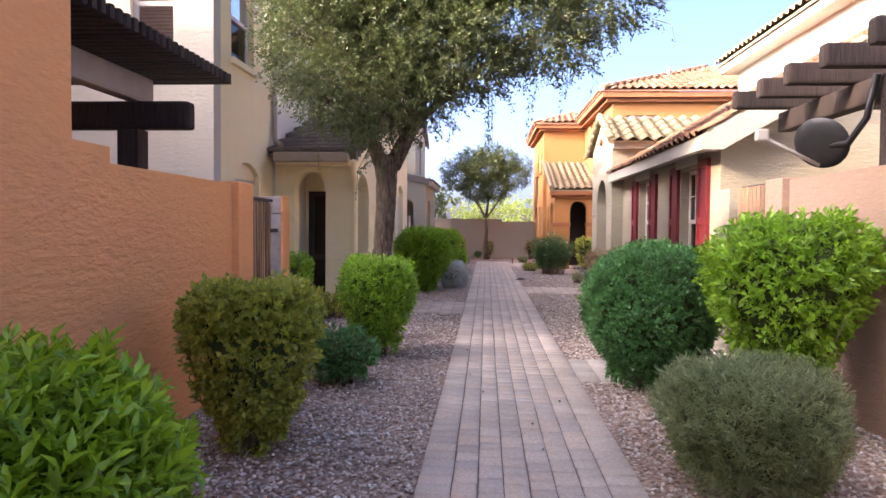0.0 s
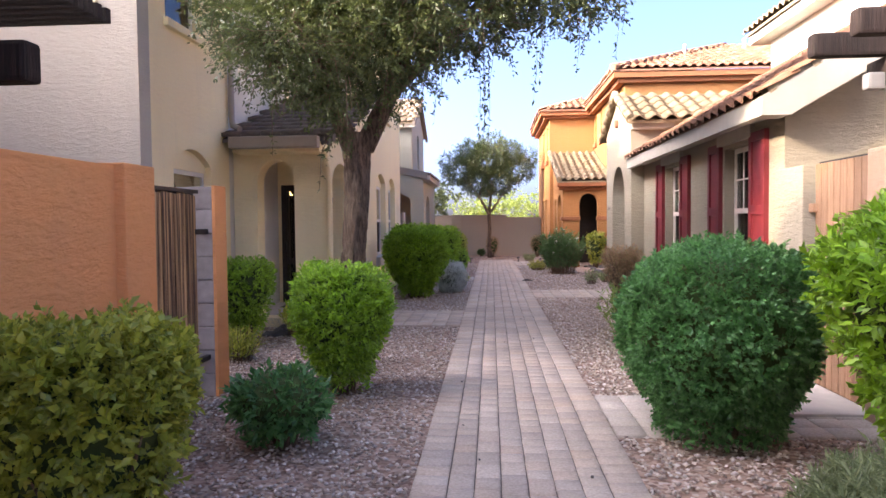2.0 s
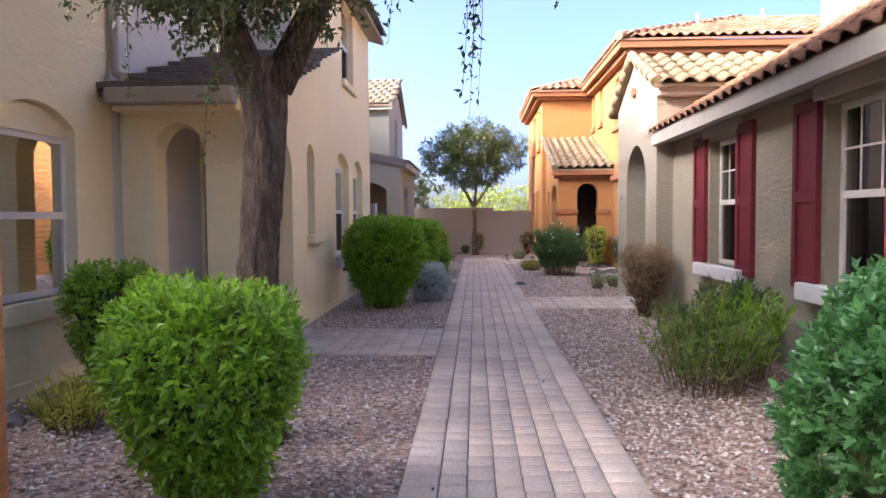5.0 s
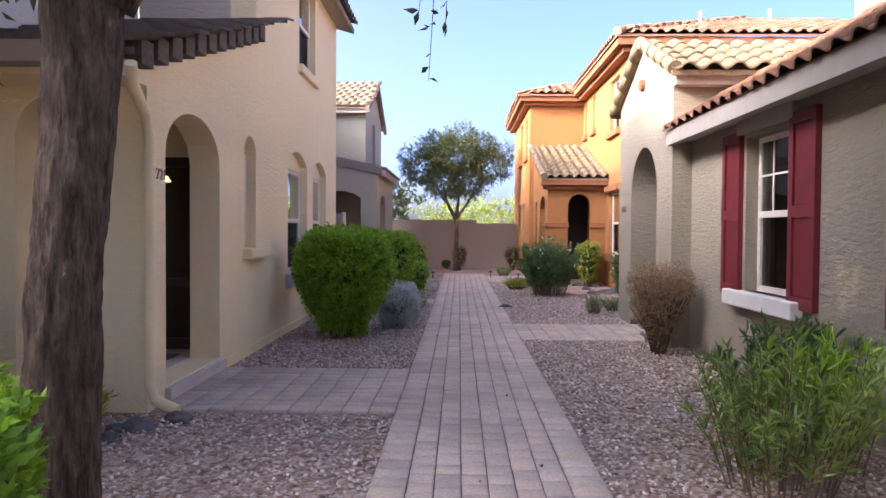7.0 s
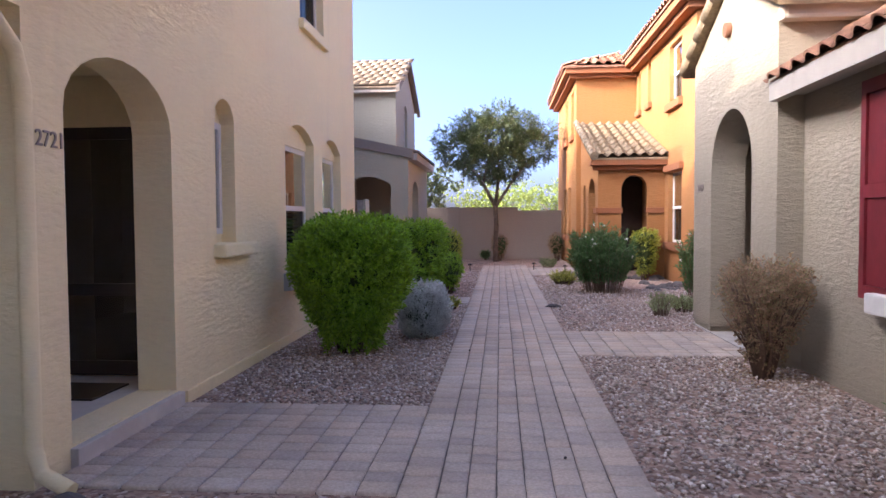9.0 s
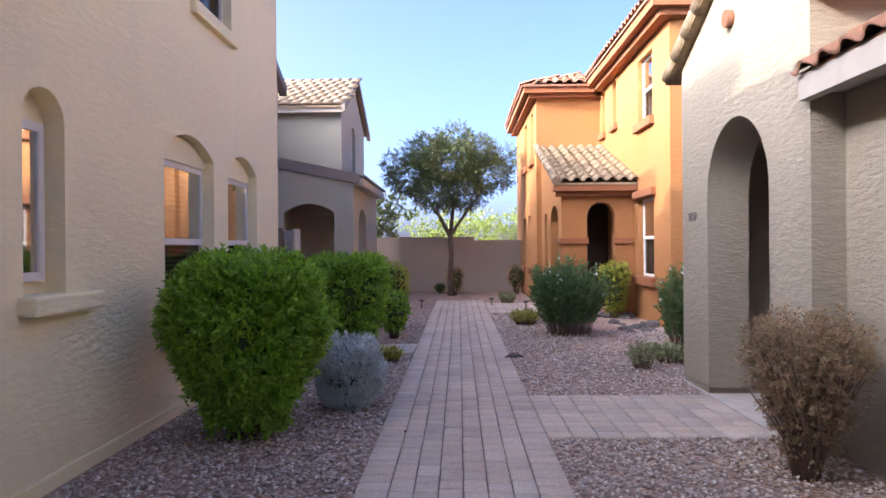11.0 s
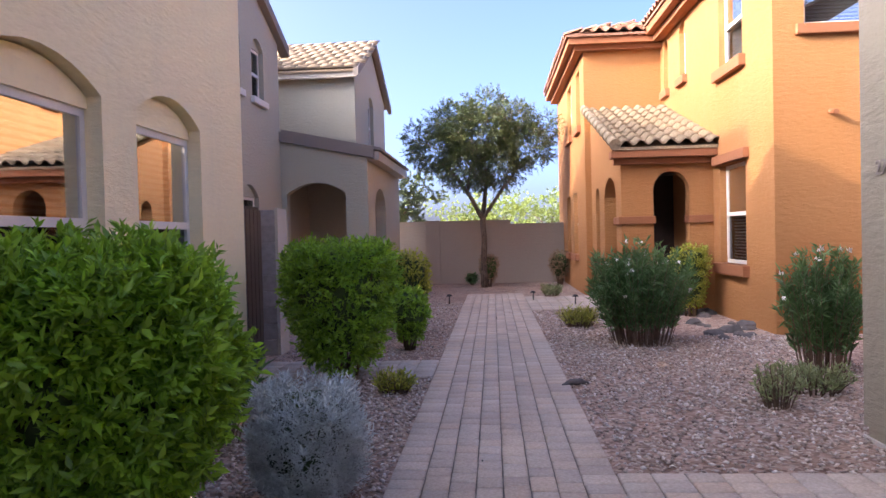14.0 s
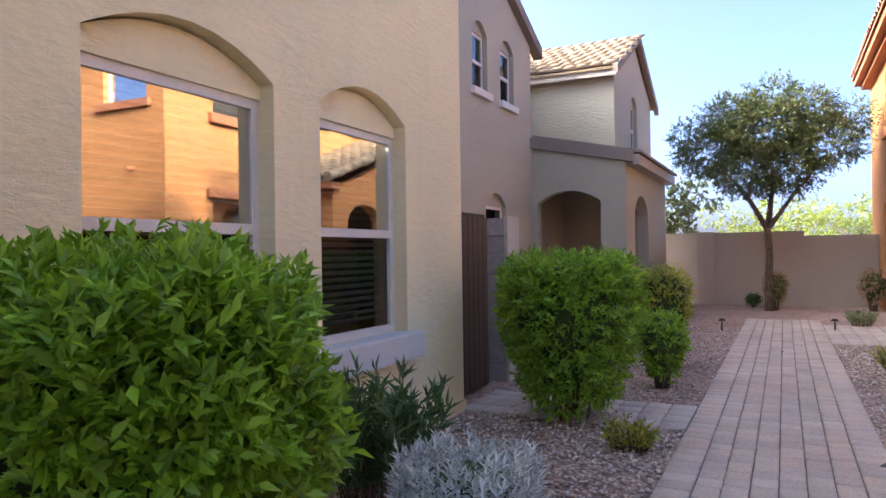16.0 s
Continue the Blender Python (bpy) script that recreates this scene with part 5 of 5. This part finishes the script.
            out.append(np.array([0, 0, -0.6]) + rs.normal(0, 0.7, (m, 3)))
    P, D = np.concatenate(pos), np.concatenate(out)
    ln = rs.uniform(0.6, 1.3, len(P)) * leaf
    v, f = leaf_arrays(P, D, rs.normal(size=P.shape), ln, ln * 0.42)
    crown = part("crown", raw_mesh("crown", v, f, mat), mat, ob)
    crown["kind"] = "stuff"
    part("twig_growth", twig, TWIG, crown)["kind"] = "stuff"
    return ob


tree("tall olive-green tree with a leaning rough brown trunk and drooping twigs", -1.64, 10.4,
     [(0, 0, -0.05, 0.19), (0.0, 0, 0.12, 0.155), (-0.02, 0, 0.5, 0.14), (0.0, 0.02, 1.2, 0.132), (0.04, 0.06, 1.8, 0.13), (0.03, 0.1, 2.25, 0.15), (0.05, 0.12, 2.45, 0.15)],
     [[(-0.02, 0.1, 2.3, 0.11), (-0.22, 0.1, 2.8, 0.085), (-0.55, 0.0, 3.6, 0.06), (-0.8, -0.1, 4.6, 0.03)],
      [(0.1, 0.12, 2.3, 0.12), (0.35, 0.15, 2.8, 0.10), (0.6, 0.2, 3.5, 0.075), (1.4, 0.2, 4.4, 0.04)],
      [(0.35, 0.15, 2.8, 0.06), (1.0, 0.0, 3.4, 0.05), (2.0, -0.2, 4.0, 0.03), (2.8, -0.3, 4.3, 0.015)],
      [(0.6, 0.2, 3.5, 0.06), (0.4, 0.6, 4.3, 0.045), (0.2, 0.9, 5.2, 0.02)],
      [(-0.22, 0.1, 2.8, 0.05), (-0.8, 0.2, 3.2, 0.035), (-1.2, 0.2, 3.7, 0.015)]],
     [(-0.8, 0, 3.9, 0.8, 0.9, 0.75), (0.0, -0.35, 3.0, 0.45, 0.4, 0.35), (0.5, -0.35, 3.1, 0.45, 0.4, 0.35), (-0.05, -0.15, 2.65, 0.2, 0.2, 0.3), (0.28, -0.1, 2.95, 0.3, 0.3, 0.3), (-0.3, -0.1, 2.95, 0.35, 0.35, 0.3), (1.3, -0.2, 3.5, 0.5, 0.6, 0.3), (2.2, -0.3, 3.75, 0.5, 0.6, 0.3), (-0.45, -0.3, 3.3, 0.7, 0.8, 0.55), (0.35, -0.2, 3.35, 0.6, 0.7, 0.45), (0.3, 0.2, 4.3, 1.0, 1.1, 0.9), (0.9, -0.1, 3.75, 0.8, 0.9, 0.55), (1.8, 0, 4.2, 0.9, 0.9, 0.6), (2.7, -0.2, 4.5, 0.8, 0.8, 0.6), (-0.3, 0.3, 5.0, 1.1, 1.2, 0.9), (0.8, 0.3, 5.2, 1.3, 1.3, 0.9), (2.0, 0.1, 5.2, 1.1, 1.1, 0.8), (0.2, 0.3, 6.0, 1.5, 1.4, 0.7), (-1.0, 0.1, 4.5, 0.6, 0.7, 0.6), (3.1, -0.1, 5.1, 0.5, 0.6, 0.5)],
     L_TREE, 270000, 0.05, 12, 3, [(1.38, 0.0, 3.2, 1.98), (1.34, 0.05, 3.1, 2.25), (0.9, -0.2, 3.2, 2.5), (1.9, -0.3, 3.4, 2.7), (2.3, -0.4, 3.5, 2.9), (2.7, -0.3, 3.9, 3.1)])
tree("small green tree with several thin stems before the end wall", -0.28, 33.2,
     [(0, 0, -0.05, 0.12), (0.0, 0, 0.5, 0.09), (0.02, 0, 1.4, 0.085), (0.0, 0, 1.9, 0.08)],
     [[(0, 0, 1.85, 0.07), (-0.4, 0, 2.6, 0.05), (-1.0, 0, 3.4, 0.025)], [(0, 0, 1.9, 0.07), (0.1, 0.1, 2.8, 0.05), (0.1, 0.2, 3.8, 0.025)], [(0.02, 0, 1.9, 0.06), (0.5, 0, 2.6, 0.04), (1.2, -0.1, 3.5, 0.02)], [(-0.4, 0, 2.6, 0.04), (-0.3, 0.2, 3.4, 0.02)]],
     [(-1.2, 0, 3.75, 0.8, 0.9, 0.55), (-0.4, 0, 3.3, 0.8, 0.9, 0.6), (0.4, 0.1, 3.3, 0.75, 0.9, 0.6), (1.2, 0, 3.8, 0.75, 0.9, 0.55), (0.0, 0, 4.2, 1.1, 1.1, 0.65), (0.8, 0, 4.5, 0.7, 0.8, 0.5), (-0.7, 0, 4.5, 0.7, 0.8, 0.5), (1.75, 0, 4.3, 0.4, 0.5, 0.35), (-1.7, 0, 4.2, 0.4, 0.5, 0.3), (0.2, 0, 4.95, 0.6, 0.6, 0.35)],
     L_TREE, 80000, 0.06, 10, 5)
for i, (x, y, w, h) in enumerate([(-3.6, 39, 3.4, 4.4), (-0.5, 52, 6, 4.0), (3.5, 56, 6, 4.4), (-6.5, 48, 5, 4.2), (7.5, 60, 7, 5.0), (12, 58, 8, 5), (-12, 52, 8, 5)]):
    tree("sunlit yellow-green tree beyond the end wall", x, y, [(0, 0, -0.05, 0.15), (0, 0, h * 0.4, 0.1), (0.1, 0, h * 0.6, 0.05)],
         [[(0, 0, h * 0.35, 0.07), (w * 0.2, 0, h * 0.6, 0.03)], [(0, 0, h * 0.35, 0.07), (-w * 0.2, 0, h * 0.62, 0.03)]],
         [(w * 0.42 * math.cos(k * 2.4 + i) * (0.3 + 0.1 * (k % 7)), 0.8 * math.sin(k * 1.7), h * (0.45 + 0.055 * (k % 8)), w * 0.2, w * 0.2, h * 0.13) for k in range(14)], L_TREE if i == 0 else L_FAR, 7000, 0.13, 0, 20 + i)

# ---- rocks, path lights and small things ----
def rock(x, y, s, seed, group):
    b = bmesh.new()
    bmesh.ops.create_icosphere(b, subdivisions=2, radius=1)
    for v in b.verts:
        k = 1 + 0.35 * noise.noise(v.co * 1.3 + Vector((seed * 3.1, 0, 0)))
        v.co = Vector((v.co.x * s * k, v.co.y * s * 0.8 * k, max(-0.2, v.co.z) * s * 0.6 * k))
    bmesh.ops.rotate(b, verts=b.verts, matrix=Matrix.Rotation(seed * 1.3, 3, "Z"))
    ob = solo("rock", b, ROCK, "rough dark gray landscape rock on gravel", "rock", group)
    ob.location = (x, y, 0.0)


rr = random.Random(4)
for i in range(14):
    rock(-2.95 + 0.55 * rr.random() - 0.35 * (i % 3), 12.3 + 0.75 * rr.random(), rr.uniform(0.08, 0.15), i, "rocks by the porch")
for i in range(10):
    rock(-3.6 + 0.7 * rr.random(), 10.6 + 0.6 * rr.random(), rr.uniform(0.08, 0.16), i + 20, "rocks by the porch")
rock(-2.25, 12.95, 0.13, 50, "rocks by the porch")
rock(-2.42, 5.7, 0.12, 51, "rocks by the porch")
rock(-2.45, 5.95, 0.08, 52, "rocks by the porch")
for i in range(26):
    rock(2.9 + 0.75 * rr.random(), 23.4 + 3.2 * rr.random(), rr.uniform(0.07, 0.17), i + 60, "rocks by the orange house")
for i in range(8):
    rock(2.9 + 0.6 * rr.random(), 15.0 + 1.2 * rr.random(), rr.uniform(0.06, 0.1), i + 90, "rocks by the entry")
for x, y in ((0.8, 29.1), (1.56, 28.05), (1.3, 31.0), (-0.95, 28.6)):
    pl = thing("path_light", "small black path light on a stake", "path light", "path lights")
    part("stake", tube(bmesh.new(), [(x, y, -0.03), (x, y, 0.17)], 0.012, 8), DARKMETAL, pl)
    b = bmesh.new()
    bmesh.ops.create_cone(b, cap_ends=True, segments=14, radius1=0.07, radius2=0.03, depth=0.04, matrix=Matrix.Translation((x, y, 0.2)))
    part("cap", b, DARKMETAL, pl)
b = tube(bmesh.new(), [(0.58, 20.76, 0.025), (0.66, 20.8, 0.05), (0.76, 20.85, 0.04), (0.84, 20.88, 0.02)], [0.012, 0.03, 0.03, 0.01], 8)
solo("fallen_bark", b, ROCK, "dark curled piece of bark lying at the path edge", "debris")
b = bmesh.new()
rr = random.Random(9)
for i in range(26):
    x, y = rr.uniform(-0.6, 0.6), rr.uniform(2, 28)
    bmesh.ops.create_icosphere(b, subdivisions=1, radius=rr.uniform(0.006, 0.012), matrix=Matrix.Translation((x, y, 0.035)))
solo("path_debris", b, ROCK, "scattered dark seed pods and pebbles on the path", "debris", kind="stuff")

# ---- dry leaf litter under the shrubs ----
lp = []
for lx, ly, lr, ln_ in ((-1.8, 5.75, 0.55, 420), (-1.51, 9.2, 0.6, 420), (-3.25, 11.6, 0.5, 260), (-1.7, 17.0, 0.75, 700), (-1.6, 21.35, 0.7, 420), (-1.05, 18.0, 0.42, 260), (2.18, 16.0, 0.5, 360), (1.9, 12.2, 0.9, 700), (1.83, 23.3, 0.7, 300), (1.95, 6.6, 0.6, 260), (-1.64, 10.4, 0.5, 200)):
    ang, rad = RNG.uniform(0, 6.28, ln_), lr * np.sqrt(RNG.uniform(0, 1, ln_)) * RNG.uniform(0.6, 1.25, ln_)
    lp.append(np.stack([lx + rad * np.cos(ang), ly + rad * np.sin(ang), RNG.uniform(0.018, 0.034, ln_)], axis=1))
lp = np.concatenate(lp)
lp = lp[(np.abs(lp[:, 0]) > 0.7)]
sz = RNG.uniform(0.02, 0.05, len(lp))
v, f = leaf_arrays(lp, RNG.normal(size=lp.shape) * np.array([1, 1, 0.12]), RNG.normal(size=lp.shape) * 0.25 + np.array([0, 0, 1.0]), sz, sz * RNG.uniform(0.2, 0.5, len(lp)))
L_LITTER = leafmat("dry_litter_leaf", [(0.30, 0.15, 0.075), (0.40, 0.24, 0.13), (0.22, 0.11, 0.06), (0.50, 0.36, 0.18)], 0.8, 0.1)
tagged(new("leaf_litter", raw_mesh("leaf_litter", v, f, L_LITTER)), "dry reddish brown leaf litter lying under the shrubs", "leaf litter", kind="stuff")

# ---- gravel ----
def scatter(n, x0, x1, y0, y1):
    p = np.stack([RNG.uniform(x0, x1, n), RNG.uniform(y0, y1, n)], axis=1)
    ok = np.ones(n, bool)
    for a, b_, c, d in WALKS + [(-0.67, 0.67, -9, 30.9)]:
        ok &= ~((p[:, 0] > a) & (p[:, 0] < b_) & (p[:, 1] > c) & (p[:, 1] < d))
    return p[ok]


pts = np.concatenate([scatter(9000, -2.55, -0.66, 0.5, 7), scatter(9500, -4.2, -0.66, 7, 13.1), scatter(8000, -2.5, -0.66, 14.9, 21.3), scatter(2500, -2.6, -0.66, 22, 29), scatter(10000, 0.66, 2.6, 0.5, 10), scatter(8000, 0.66, 2.6, 10, 16.9), scatter(5500, 0.66, 3.7, 18.4, 23.8), scatter(2500, 0.66, 2.4, 23.8, 27.2)])
n = len(pts)
oct_v = np.array([(1, 0, 0), (-1, 0, 0), (0, 1, 0), (0, -1, 0), (0, 0, 1), (0, 0, -1)], float)
oct_f = np.array([(0, 2, 4), (2, 1, 4), (1, 3, 4), (3, 0, 4), (2, 0, 5), (1, 2, 5), (3, 1, 5), (0, 3, 5)])
v = oct_v[None] * (1 + RNG.uniform(-0.25, 0.25, (n, 6, 1)))
v *= np.stack([RNG.uniform(0.012, 0.027, n), RNG.uniform(0.010, 0.020, n), RNG.uniform(0.007, 0.014, n)], axis=1)[:, None]
an, ti = RNG.uniform(0, 6.28, n), RNG.normal(0, 0.5, n)
c, s = np.cos(an)[:, None], np.sin(an)[:, None]
ct, st = np.cos(ti)[:, None], np.sin(ti)[:, None]
y1, z1 = v[..., 1] * ct - v[..., 2] * st, v[..., 1] * st + v[..., 2] * ct
v = np.stack([v[..., 0] * c - y1 * s + pts[:, :1], v[..., 0] * s + y1 * c + pts[:, 1:], z1 + 0.004 + RNG.uniform(0, 0.018, (n, 1))], axis=2)
f = (oct_f[None] + np.arange(n)[:, None, None] * 6).reshape(-1, 3)
tagged(new("gravel", raw_mesh("gravel", v.reshape(-1, 3), f, GRAVEL)), "loose pinkish gray crushed gravel in the planting beds", "gravel", kind="stuff")

# ---- pavers ----
path = thing("path", "straight walk of pinkish gray concrete pavers with a border", "path", kind="structure")
part("sand_bed", cbox(-0.655, 0.655, -8, 30.8, -0.06, 0.012), JOINT, path)


def paver_shape(w, l, bev=0.004):
    x0, x1, y0, y1 = -w / 2, w / 2, 0, l
    v = [(x0, y0, -0.03), (x1, y0, -0.03), (x1, y1, -0.03), (x0, y1, -0.03), (x0, y0, -bev), (x1, y0, -bev), (x1, y1, -bev), (x0, y1, -bev), (x0 + bev, y0 + bev, 0), (x1 - bev, y0 + bev, 0), (x1 - bev, y1 - bev, 0), (x0 + bev, y1 - bev, 0)]
    f = [(i + k, (i + 1) % 4 + k, (i + 1) % 4 + k + 4, i + k + 4) for k in (0, 4) for i in range(4)] + [(8, 9, 10, 11)]
    return np.array(v), np.array(f)


PAVER_MESH = {}
rp = random.Random(12)
JV, JF = [], []


def lay(parent, x, y, w, l, z, single, rot=False, mat=None):
    g = 0.003
    key = (round(w, 3), round(l, 3), rot, (mat or PAVER).name)
    v, f = paver_shape(w - 2.4 * g, l - 3.0 * g, 0.008)
    if rot:
        v = v[:, [1, 0, 2]] * np.array([1, -1, 1])
    if single:
        if key not in PAVER_MESH:
            PAVER_MESH[key] = raw_mesh("paver", v, f, mat or PAVER)
        ob = new("paver", PAVER_MESH[key])
        ob.parent = parent
        ob.matrix_basis = pose(x, y + g, z, rp.gauss(0, 0.35), rp.gauss(0, 0.35), rp.gauss(0, 0.25))
    else:
        k = len(JV)
        JV.append(v + np.array([x, y + g, z])); JF.append(f + 12 * k)


cols = [(-0.555, 0.205)] + [(-0.376 + 0.1503 * i, 0.1503) for i in range(6)] + [(0.555, 0.205)]
for ci, (x, w) in enumerate(cols):
    y = -1.0 - 0.07 * (ci % 3)
    while y < 30.7:
        l = 0.225 if 0 < ci < 7 and rp.random() < 0.35 else 0.152
        lay(path, x + rp.gauss(0, 0.001), y, w, l, 0.028 + rp.gauss(0, 0.0012), 3.2 < y < 8.2)
        y += l
ob = part("pavers", raw_mesh("pavers", np.concatenate(JV), np.concatenate(JF), PAVER_JOINED), None, path)
ob["kind"] = "stuff"
names = ["walk to the beige house door", "walk to the arched entry", "walk to the right garden gate", "walk to the gray house gate", "cross walk to the orange house"]
for wi, (x0, x1, y0, y1) in enumerate(WALKS):
    pale = wi in (2, 3)
    side = thing("side_walk", ("pale concrete paver " if pale else "pinkish gray paver ") + names[wi], "walk", kind="structure")
    part("sand_bed", cbox(min(x0, x1) + (0.005 if x0 > 0 else 0), x1 - (0.005 if x0 < 0 else 0), y0 + 0.005, y1 - 0.005, -0.06, 0.010), JOINT, side)
    nx = max(1, round((x1 - x0) / 0.205))
    w = (x1 - x0) / nx
    for i in range(nx):
        y = y0
        while y < y1 - 0.06:
            l = min(0.152 if not pale else 0.225, y1 - y)
            lay(side, x0 + w * (i + 0.5), y, w, l, 0.026 + rp.gauss(0, 0.0012), True, mat=SLABPAVE if pale else PAVER)
            y += l
